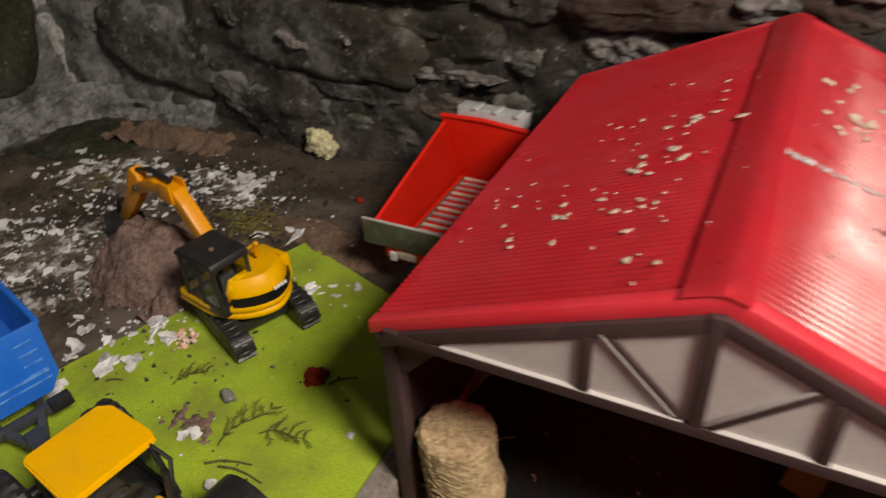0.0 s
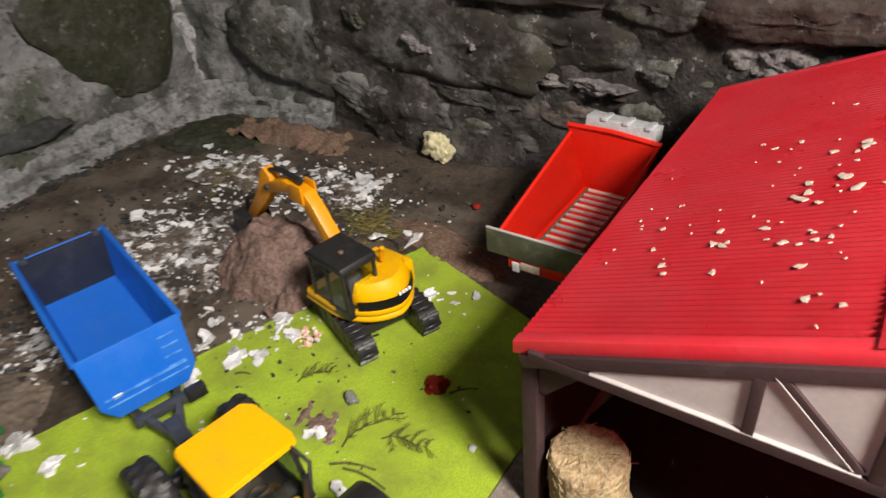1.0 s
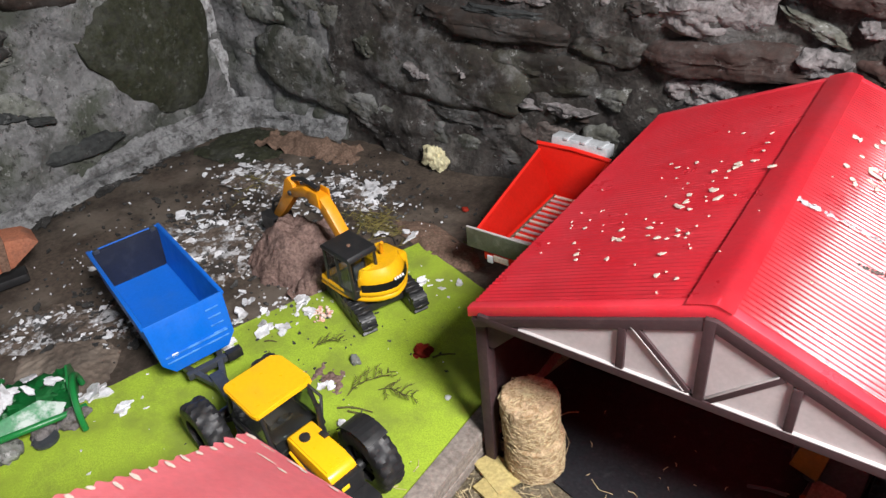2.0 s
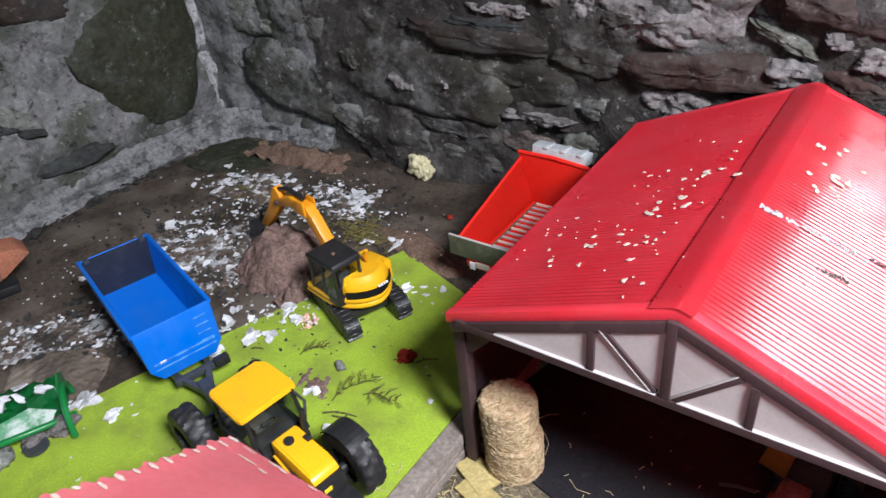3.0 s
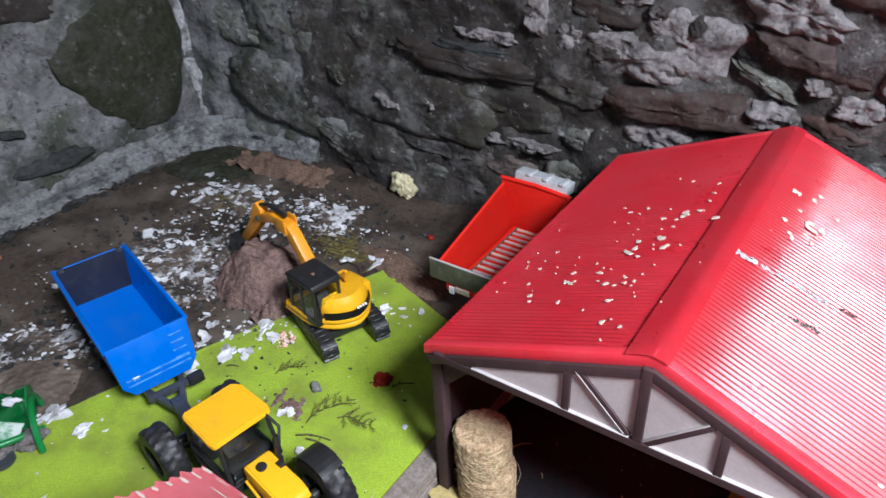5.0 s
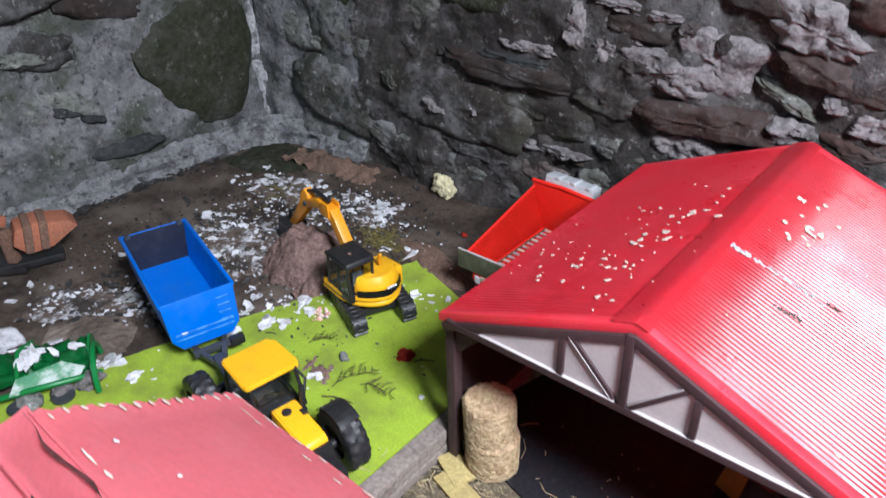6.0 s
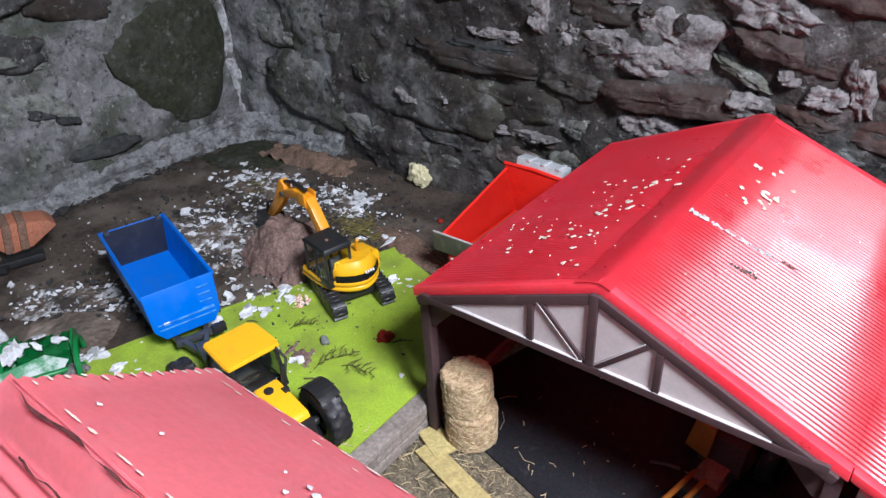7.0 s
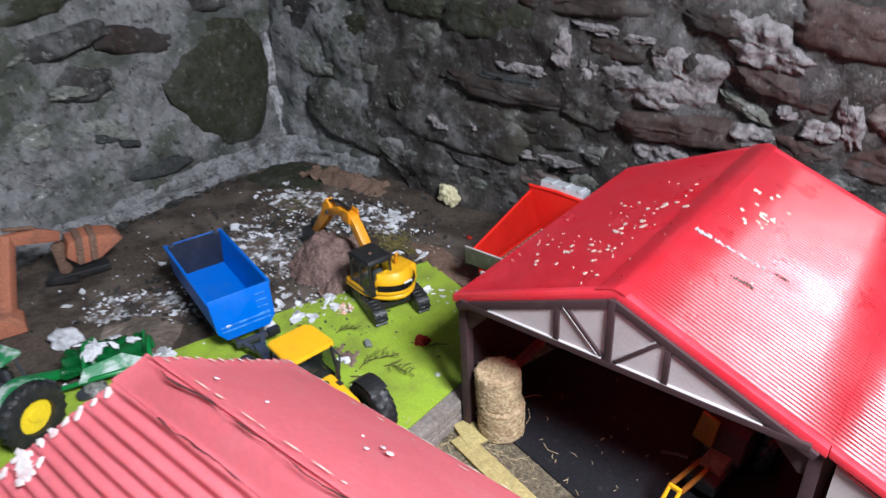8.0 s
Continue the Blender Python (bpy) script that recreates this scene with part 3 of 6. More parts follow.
bs(0.200, 0.300, 0.140, 0.060, "stone_brown", 0, out=0.024)


def fillet(name, points, width, height, seed):
    """A lumpy strip of mortar along the foot of a wall."""
    pts = [Vector(q) for q in points]

    def place(u, v):
        k = u * (len(pts) - 1)
        i = min(int(k), len(pts) - 2)
        q = pts[i].lerp(pts[i + 1], k - i)
        d = (pts[i + 1] - pts[i]).normalized()
        side = Vector((d.y, -d.x, 0))
        n1 = fract((q.x, q.y, v), 16.0, seed, 4)
        n2 = fract((q.x, q.y, v * 0.6), 60.0, seed + 3, 3)
        out = width * (1 - v) * (1 + 0.35 * n1) + 0.003 * n2
        up = height * v ** 0.7 * (1 + 0.25 * n1) + 0.003 * n2 * (v > 0.02)
        return q + side * out + Vector((0, 0, up))
    return tagged(part(name, sheet(160, 10, place, 0.004), M["mortar_fillet"], smooth=60), "pale lumpy mortar strip along the foot of the wall", "mortar", kind="structure")


fillet("trim", [(LEFT_X - 0.01, -0.60, GROUND - 0.004), (LEFT_X - 0.005, -0.1, GROUND - 0.004), (LEFT_X + 0.0, 0.15, GROUND - 0.004), (LEFT_X + 0.01, 0.29, GROUND - 0.004), (LEFT_X + 0.045, 0.345, GROUND - 0.004), (LEFT_X + 0.11, BACK_Y + 0.004, GROUND - 0.004), (-0.60, BACK_Y + 0.006, GROUND - 0.004)], 0.030, 0.036, 4.0)


def slab_place(u, v):
    x, y = -1.0 + u * (1.0 - 0.169), -2.3 + v * 2.72
    return Vector((x, y, GROUND - 0.0022 + 0.0012 * fract((x, y, 0), 14, 3.0, 4)))


tagged(part("ground", sheet(140, 260, slab_place, 0.028), M["concrete"], smooth=60), "dirty brown concrete slab with stains and dust", "ground", kind="structure")
tagged(part("floor", sheet(60, 60, lambda u, v: Vector((-0.20 + u * 1.7, -2.3 + v * 2.8, -0.0005 + 0.0004 * wob((u, v, 0), 30))), 0.02), M["chaff"], smooth=60),
       "floor strewn with pale chaff and straw dust", "floor", kind="structure")
edge = tagged(thing("timber_edge", pose(-0.1605, -0.35, 0), "weathered grey timber board edging the raised slab", "timber"), kind="structure")
for i, (z0, z1) in enumerate(((0.0, 0.0105), (0.0108, 0.0185), (0.0188, 0.0272))):
    part("plank", one_box(0.0165 - 0.0012 * (i == 1), 1.45, z1 - z0, 0, 0, (z0 + z1) / 2, 0.0007), M["timber"], edge)


def mat_outline():
    """The mat, cut along the timber edge; two sides lie askew."""
    far, step = Vector((-0.352, 0.190)), Vector((-0.33, -0.944))
    pts = [Vector((-0.1695, 0.131)), far] + [far + step * 0.07 * i for i in range(1, 12)] + [Vector((-0.1695, -0.75))]
    return pts


def mat_mesh():
    bm = bmesh.new()
    pts = mat_outline()
    fine = []
    for a, b in zip(pts, pts[1:] + pts[:1]):
        n = max(1, int((b - a).length / 0.01))
        for i in range(n):
            q = a.lerp(b, i / n)
            fine.append(q + Vector((1, 0)) * 0.0022 * wob((q.x, q.y, 0), 60) * (q.x < -0.172))
    top = [bm.verts.new((q.x, q.y, GROUND)) for q in fine]
    face = bm.faces.new(top)
    made = bmesh.ops.extrude_face_region(bm, geom=[face])
    for v in made["geom"]:
        if isinstance(v, bmesh.types.BMVert):
            v.co.z -= 0.0028
    return bm


tagged(part("green_mat", mat_mesh(), M["mat"], smooth=None), "bright green felt mat with dirt and litter, laid on the slab", "mat")
dark = tagged(part("floor_sheet", one_box(0.42, 0.42, 0.0016, 0.085, 0.183, 0.0012, 0.0004, rz=-14.5), M["floor"]), "black plastic sheet with bits of straw under the shed", "floor sheet")

# closing walls and ceiling of the barn, out of sight
for nm, sx, sy, sz, x, y, z in (("wall_front", 2.56, 0.1, 2.4, 0.32, -2.35, 1.2), ("wall_right", 0.1, 2.9, 2.4, 1.55, -0.95, 1.2),
                                ("wall_upper_left", 0.12, 2.9, 1.779, -0.90, -0.95, 1.5105), ("wall_upper_back", 2.45, 0.12, 1.779, 0.335, 0.43, 1.5105), ("wall_lower_left", 0.12, 1.1, 0.62, -0.90, -1.852, 0.31), ("wall_lower_back", 0.45, 0.12, 0.62, 1.328, 0.43, 0.31)):
    tagged(part(nm, one_box(sx, sy, sz, x, y, z), M["mortar"]), "plain grey barn wall out of the lamp light", "wall", kind="structure")
tagged(part("ceiling", one_box(3.0, 3.2, 0.06, 0.3, -0.9, 2.432), M["timber"]), "plain boarded barn ceiling", "ceiling", kind="structure")


# ---- the red-roofed shed ----
HALF, EAVE_Z, RIDGE_Z, LONG = 0.151, 0.1560, 0.2183, 0.330
SLOPE = math.atan2(RIDGE_Z - EAVE_Z, HALF)


def rib(k):
    """Evenly rounded waves."""
    return math.sin(2 * math.pi * k)


def corrugated(side, x0, x1, y0, y1, pitch, amp, per=8, sag=0.0):
    """One roof slope: waves run down the slope. side: -1 towards -x, 1 towards +x."""
    n = int((y1 - y0) / pitch * per)
    nx = 4

    def place(u, v):
        y, d = y0 + (y1 - y0) * v, x0 + (x1 - x0) * u
        z = RIDGE_Z - (RIDGE_Z - EAVE_Z) * d / HALF + amp * rib((y - y0) / pitch)
        z += sag * wob((d, y, 0), 9)
        return Vector((side * d, y, z))
    return sheet(nx, n, place, 0.0016)


shed = thing("toy_shed", pose(0, 0, 0), "toy barn with glossy red corrugated roof and brown trusses", "toy shed")
for side in (-1, 1):
    part("roof_sheet", corrugated(side, 0.004, HALF - 0.001, 0.0045, LONG - 0.004, 0.00405, 0.00070, per=12, sag=0.0002), M["roof_red"], shed, "glossy red corrugated plastic roof", smooth=75)
cap_w = (0.0150, 0.0085)


def cap_place(u, v):
    d = -cap_w[0] + (cap_w[0] + cap_w[1]) * u
    z = RIDGE_Z - (RIDGE_Z - EAVE_Z) * math.sqrt(d * d + 0.000016) / HALF + 0.0022
    return Vector((d, -0.0018 + (LONG + 0.001) * v, z + 0.0004 * wob((d, v, 0), 12)))


part("ridge_cap", sheet(20, 30, cap_place, 0.0018), M["roof_red"], shed, "smooth red ridge cap", smooth=40)
for y in (0.0026, LONG - 0.0035):
    bm = prism([(0, RIDGE_Z + 0.0008), (-HALF, EAVE_Z + 0.0005), (-HALF, EAVE_Z - 0.0075), (0, RIDGE_Z - 0.0078), (HALF, EAVE_Z - 0.0075), (HALF, EAVE_Z + 0.0005)], 0.007, pose(0, y, 0), bevel=0.0010)
    part("fascia", bm, M["roof_red"], shed, "red edge board of the roof")
part("eave_board", one_box(0.006, LONG - 0.0142, 0.008, -(HALF - 0.0032), LONG / 2, EAVE_Z - 0.0056, 0.001), M["roof_red"], shed)


def gable(y, face):
    """A gable truss: a pale panel with raised brown bars, pale strips painting its lit edges."""
    CH = 0.1556
    drop = 0.0142

    def zt(x):
        return RIDGE_Z - (RIDGE_Z - EAVE_Z) * abs(x) / HALF - drop
    end = 0.1155
    part("gable_panel", prism([(0, zt(0)), (-end, zt(end)), (-end, CH - 0.001), (end, CH - 0.001), (end, zt(end))], 0.0026, pose(0, y + 0.0012 * face, 0)), M["panel"], shed, "pale grey gable panel")

    def bar(x0, z0, x1, z1, w, lift=0.0):
        d = Vector((x1 - x0, 0, z1 - z0))
        ang = -math.degrees(math.atan2(d.z, d.x))
        return one_box(d.length, 0.0042, w, (x0 + x1) / 2, y - lift * face, (z0 + z1) / 2, 0.0006, ry=ang)
    part("bottom_chord", bar(-end - 0.026, CH - 0.0028, end + 0.026, CH - 0.0028, 0.0060, 0.0003), M["truss"], shed)
    for side in (-1, 1):
        part("top_chord", bar(0, zt(0) + 0.0032, side * (end + 0.030), zt(end + 0.030) + 0.0032, 0.0068), M["truss"], shed)
        part("strut", bar(side * 0.0445 - 0.0012, CH, side * 0.0445 - 0.0012, zt(0.0445), 0.0048, 0.0002), M["truss"], shed)
        part("brace", bar(side * 0.0055 - 0.0012, CH + 0.001, side * 0.0375 - 0.0012, zt(0.0375), 0.0042, -0.0002), M["truss"], shed)
        # pale strips for light caught on the brace and under the panel fields
        part("worn_edge", bar(side * 0.0055 - 0.0034, CH + 0.0015, side * 0.0375 - 0.0034, zt(0.0375) + 0.0005, 0.0007, 0.0002), M["bright_edge"], shed, "bright strip for light caught on the truss edge")
        part("worn_edge", bar(side * 0.0060, CH + 0.0004, side * (end - 0.004), CH + 0.0004, 0.0007, 0.0004), M["bright_edge"], shed, "bright strip for light caught on the truss edge")
    part("king_post", bar(-0.0012, CH, -0.0012, zt(0) + 0.0062, 0.0058, 0.0004), M["truss"], shed)


gable(-0.0012, 1)
gable(LONG - 0.0045, -1)
for sx in (-1, 1):
    for y in (0.009, LONG / 2, LONG - 0.012):
        bm = boxes((0.0085, 0.0095, EAVE_Z - 0.008, pose(sx * 0.1452, y, (EAVE_Z - 0.008) / 2), 0.0008))
        box(bm, 0.0125, 0.0135, 0.004, pose(sx * 0.1452, y, 0.0022), 0.0006)
        part("post", bm, M["truss"], shed, "brown plastic post")
        part("knee_brace", prism([(0, 0), (0, -0.026), (0.004, -0.026), (0.024, -0.004), (0.024, 0)], 0.005, pose(sx * 0.1408, y, EAVE_Z - 0.009, 0, 0, 0 if sx < 0 else 180)), M["truss"], shed)
# walls closing the shed; their near-black colour carries the interior shade
part("back_wall", one_box(0.285, 0.004, EAVE_Z - 0.006, 0, LONG - 0.020, (EAVE_Z - 0.006) / 2 + 0.001), M["shed_shade"], shed, "back wall of the shed, near black for the unlit inside")
part("side_wall", one_box(0.004, LONG - 0.05, EAVE_Z - 0.02, 0.146, LONG / 2 + 0.005, (EAVE_Z - 0.02) / 2 + 0.001), M["shed_shade"], shed)
part("side_wall", one_box(0.003, LONG - 0.034, EAVE_Z - 0.034, -0.1480, LONG / 2 + 0.0035, (EAVE_Z - 0.034) / 2 + 0.028), M["shed_shade"], shed)


# lean-to bay on the +x side under the same pitch
def lean_place(u, v):
    y, d = 0.0045 + (LONG - 0.0085) * v, HALF - 0.0009 + 0.0911 * u
    return Vector((d, y, RIDGE_Z - (RIDGE_Z - EAVE_Z) * d / HALF + 0.00070 * rib((y - 0.0045) / 0.00405) + 0.0002 * wob((d, y, 0), 9)))


part("roof_sheet", sheet(4, 780, lean_place, 0.0016), M["roof_red"], shed, "glossy red corrugated plastic roof", smooth=75)
LEAN_X = HALF + 0.09
LEAN_Z = RIDGE_Z - (RIDGE_Z - EAVE_Z) * LEAN_X / HALF
for y in (0.0035, LONG - 0.0035):
    part("fascia", prism([(HALF + 0.0005, EAVE_Z + 0.0003), (LEAN_X, LEAN_Z + 0.0005), (LEAN_X, LEAN_Z - 0.0065), (HALF + 0.0005, EAVE_Z - 0.0067)], 0.007, pose(0, y, 0), bevel=0.0011), M["roof_red"], shed, "red edge board of the roof")
    part("lean_to_panel", prism([(HALF + 0.006, EAVE_Z - 0.016), (LEAN_X - 0.008, LEAN_Z - 0.0145), (LEAN_X - 0.008, LEAN_Z - 0.020), (HALF + 0.006, LEAN_Z - 0.020)], 0.003, pose(0, y + 0.003, 0)), M["panel"], shed, "pale grey gable panel")
    part("lean_to_bar", prism([(HALF + 0.006, LEAN_Z - 0.017), (LEAN_X - 0.004, LEAN_Z - 0.017), (LEAN_X - 0.004, LEAN_Z - 0.024), (HALF + 0.006, LEAN_Z - 0.024)], 0.0042, pose(0, y, 0)), M["truss"], shed)
    part("post", one_box(0.0085, 0.0095, LEAN_Z - 0.006, LEAN_X - 0.006, y + (0.008 if y < 0.1 else -0.008), (LEAN_Z - 0.006) / 2, 0.0008), M["truss"], shed, "brown plastic post")


def on_roof(x, y, lift=0.0):
    return Vector((x, y, RIDGE_Z - (RIDGE_Z - EAVE_Z) * abs(x) / HALF + 0.0006 + lift))


def flake_into(bm, at, normal, size, rnd, curl=0.25, long=1.0, n=7, thick=0.0006):
    """An irregular curled chip lying on a surface."""
    nrm = Vector(normal).normalized()
    a = nrm.orthogonal().normalized()
    a = Matrix.Rotation(rnd.uniform(0, 6.28), 3, nrm) @ a
    b = nrm.cross(a)
    ring, low = [], []
    up = rnd.uniform(0.0, curl)
    for j in range(n):
        th = 2 * math.pi * (j + rnd.uniform(-0.3, 0.3)) / n
        k = size * rnd.uniform(0.42, 1.2) / 2
        q = Vector(at) + a * math.cos(th) * k * long + b * math.sin(th) * k
        lift = thick + max(0.0, math.cos(th)) * size * up * 0.5 + rnd.uniform(0, 0.2) * size * curl
        ring.append(bm.verts.new(q + nrm * lift))
        low.append(bm.verts.new(q + nrm * (lift - thick * 1.2)))
    mid = bm.verts.new(Vector(at) + nrm * (thick * 1.2 + size * 0.025))
    base = bm.verts.new(Vector(at) + nrm * -0.0002)
    for j in range(n):
        k = (j + 1) % n
        bm.faces.new((mid, ring[j], ring[k]))
        bm.faces.new((ring[j], low[j], low[k], ring[k]))
        bm.faces.new((base, low[k], low[j]))
    return bm


def roof_litter():
    rnd = random.Random(5)
    tilt_l = (-math.sin(SLOPE), 0, math.cos(SLOPE))
    tilt_r = (math.sin(SLOPE), 0, math.cos(SLOPE))
    bm = bmesh.new()
    for cx, cy, sp, n, s0, s1 in ((-0.050, 0.123, 0.007, 7, 0.004, 0.0085), (-0.040, 0.165, 0.010, 9, 0.003, 0.0070), (-0.080, 0.072, 0.016, 9, 0.003, 0.0060), (-0.045, 0.075, 0.012, 9, 0.002, 0.0050),
                                  (-0.030, 0.028, 0.008, 3, 0.002, 0.0045), (-0.050, 0.17, 0.045, 18, 0.0015, 0.0035), (-0.07, 0.10, 0.05, 40, 0.0008, 0.0020)):
        for _ in range(n):
            x, y = rnd.gauss(cx, sp), rnd.gauss(cy, sp)
            if -0.145 < x < -0.004 and 0.01 < y < 0.32:
                flake_into(bm, on_roof(x, y, 0.0016 if x > -0.016 else 0.0004), tilt_l, rnd.uniform(s0, s1) * 0.85, rnd, 0.05, rnd.uniform(1, 1.8), 8, 0.0004)
    for cx, cy, sp, n, s0, s1 in ((0.034, 0.190, 0.012, 12, 0.003, 0.0070), (0.030, 0.235, 0.012, 6, 0.003, 0.0060), (0.06, 0.12, 0.05, 22, 0.001, 0.0030)):
        for _ in range(n):
            x, y = rnd.gauss(cx, sp), rnd.gauss(cy, sp)
            if 0.004 < x < 0.145 and 0.01 < y < 0.32:
                flake_into(bm, on_roof(x, y, 0.0016 if x < 0.009 else 0.0004), tilt_r, rnd.uniform(s0, s1) * 0.85, rnd, 0.05, rnd.uniform(1, 2), 8, 0.0004)
    tagged(part("roof_litter", bm, M["flake_cream"], smooth=None), "cream paint flakes and droppings scattered on the red roof", "litter", kind="stuff")


roof_litter()


def streak(name, a, b, w, mat, label, seed):
    """A thin dried run lying down the roof slope."""
    rnd = random.Random(seed)
    bm = bmesh.new()
    for i in range(120):
        k = rnd.random() ** 1.3
        p = Vector(a).lerp(Vector(b), k)
        flake_into(bm, on_roof(p.x, p.y + rnd.gauss(0, w * 0.25), 0.0002), (math.sin(SLOPE), 0, math.cos(SLOPE)), w * rnd.uniform(0.15, 0.75) * (1.15 - 0.5 * k), rnd, 0.02, 1.6, 8, 0.0003)
    return tagged(part(name, bm, M[mat], smooth=None), label, "stain")


streak("dried_splash", (0.006, 0.1215, 0), (0.072, 0.1300, 0), 0.0040, "flake", "dried white run down the red roof", 3)
for x, y, s in ((0.050, 0.0940, 11), (0.057, 0.0958, 12), (0.073, 0.1300, 13)):
    bm = bmesh.new()
    rr = random.Random(s)
    for i in range(9):
        flake_into(bm, on_roof(x + i * 0.0011 + rr.gauss(0, 0.0006), y + i * 0.0003 + rr.gauss(0, 0.0010), 0.0003), (math.sin(SLOPE), 0, math.cos(SLOPE)), rr.uniform(0.0010, 0.0024), rr, 0.1, 1.5)
    tagged(part("dirt_crumb", bm, M["stone_pink"], smooth=None), "dark grey crumb of dirt on the red roof", "dirt")


# ---- the older building with the faded roof ----
old = thing("old_toy_building", pose(0, 0, 0), "old toy building with faded chipped red corrugated roof", "toy building")
OLD_RIDGE = (-0.2615, 0.2565)   # y and height of the ridge
OLD_EAVE = (-0.1535, 0.1650)


def old_slope(y0, z0, y1, z1, x_far0, x_far1, x_near, pitch, amp, seed, lift=0.0):
    """A slope of corrugated card whose waves run along x; its far end is frayed."""
    n = int(math.hypot(y1 - y0, z1 - z0) / pitch * 10)
    d = Vector((0, y1 - y0, z1 - z0)).normalized()
    nrm = Vector((0, -d.z, d.y))
    if nrm.z < 0:
        nrm = -nrm
    total = math.hypot(y1 - y0, z1 - z0)

    def place(u, v):
        far = x_far0 + (x_far1 - x_far0) * v + 0.003 * wob((v * 7, seed, 0), 3.0) + 0.0012 * math.sin(2 * math.pi * v * total / pitch)
        x = far + (x_near - far) * u
        base = Vector((x, y0 + (y1 - y0) * v, z0 + (z1 - z0) * v))
        h = amp * math.sin(2 * math.pi * v * total / pitch) + 0.0016 * wob((x, v * total, seed), 14.0) + lift
        return base + nrm * h
    return sheet(24, n, place, 0.0022)


part("roof_sheet", old_slope(OLD_RIDGE[0] - 0.0016, OLD_RIDGE[1] + 0.0008, OLD_EAVE[0], OLD_EAVE[1], -0.150, -0.188, 0.36, 0.0092, 0.00002, 3.0, 0.0008), M["roof_old"], old, "faded red corrugated roof sheet", smooth=80)
part("roof_sheet", old_slope(OLD_RIDGE[0] + 0.0005, OLD_RIDGE[1] + 0.0004, -0.2775, 0.2395, -0.156, -0.1735, 0.36, 0.03, 0.0003, 5.0, 0.0002), M["roof_old"], old, "faded red roof sheet along the ridge", smooth=80)
part("roof_sheet", old_slope(-0.276, 0.2385, -0.405, 0.120, -0.1735, -0.292, 0.36, 0.0092, 0.0017, 7.0, -0.0006), M["roof_old"], old, "faded red corrugated roof sheet", smooth=80)
rnd = random.Random(8)
OLD_N = Vector((0, OLD_RIDGE[1] - OLD_EAVE[1], OLD_EAVE[0] - OLD_RIDGE[0])).normalized()


def old_roof(x, y, lift=0.0022):
    return Vector((x, y, OLD_EAVE[1] + (OLD_RIDGE[1] - OLD_EAVE[1]) * (y - OLD_EAVE[0]) / (OLD_RIDGE[0] - OLD_EAVE[0]))) + OLD_N * lift


def chip_strip(bm, x, y, length, width):
    """A long bare streak along a wave of the card."""
    across = Vector((0, OLD_N.z, -OLD_N.y))
    n = 6
    top, bot = [], []
    for k in range(n + 1):
        q = old_roof(x + length * k / n, y)
        w = width * (0.25 + math.sin(math.pi * (k + 0.5) / (n + 1)) * rnd.uniform(0.6, 1.0)) / 2
        top.append(bm.verts.new(q + across * w))
        bot.append(bm.verts.new(q - across * w * rnd.uniform(0.7, 1.2)))
    for k in range(n):
        bm.faces.new((top[k], top[k + 1], bot[k + 1], bot[k]))


bm = bmesh.new()
for k in range(13):
    v = 0.10 + 0.88 * k / 12
    y = OLD_RIDGE[0] + (OLD_EAVE[0] - OLD_RIDGE[0]) * v
    chip_strip(bm, -0.150 - 0.038 * v + rnd.uniform(0.001, 0.004), y, rnd.uniform(0.004, 0.010) * (0.5 + v * 0.7), rnd.uniform(0.0016, 0.0034))
for y, x0, x1, n in ((OLD_EAVE[0] - 0.004, -0.176, 0.10, 15), (OLD_EAVE[0] - 0.012, -0.172, 0.02, 6), (OLD_RIDGE[0] + 0.003, -0.140, 0.10, 12)):
    for k in range(n):
        chip_strip(bm, x0 + (x1 - x0) * (k + rnd.uniform(-0.3, 0.3)) / n, y + rnd.gauss(0, 0.0008), rnd.uniform(0.003, 0.014), rnd.uniform(0.0010, 0.0022))
part("chipped_edge", bm, M["chipped"], old, "bare card where the red paint is chipped", smooth=None)["kind"] = "stuff"
# a torn seam along the ridge and a shorter one along the fold below it
NEAR = ((-0.2768, 0.2390), (-0.405, 0.120))
for y, z, x0, x1, w, seed in ((-0.2640, 0.2566, -0.150, 0.16, 0.0026, 2.0), (-0.2785, 0.2368, -0.125, 0.02, 0.0020, 6.0)):
    bm = bmesh.new()
    lo, hi = [], []
    for k in range(91):
        x = x0 + (x1 - x0) * k / 90
        mid = 0.0022 * fract((x, seed, 0), 26.0, seed, 4)
        half = w * max(0.06, 0.30 + 0.75 * wob((x, seed, 3), 55.0, seed))
        q = Vector((x, y + mid, z + 0.0020 + 0.35 * mid))
        lo.append(bm.verts.new(q + Vector((0, -half / 2, -half * 0.35))))
        hi.append(bm.verts.new(q + Vector((0, half / 2, -half * 0.10))))
    for k in range(90):
        bm.faces.new((lo[k], lo[k + 1], hi[k + 1], hi[k]))
    bmesh.ops.solidify(bm, geom=bm.faces[:], thickness=0.0006)
    part("torn_seam", bm, M["torn_card"], old, "dark brown torn seam in the faded card", smooth=None)


def near_roof(x, v, lift=0.0016):
    (y0, z0), (y1, z1) = NEAR
    d = Vector((0, y1 - y0, z1 - z0)).normalized()
    return Vector((x, y0 + (y1 - y0) * v, z0 + (z1 - z0) * v)) + Vector((0, d.z, -d.y)) * lift


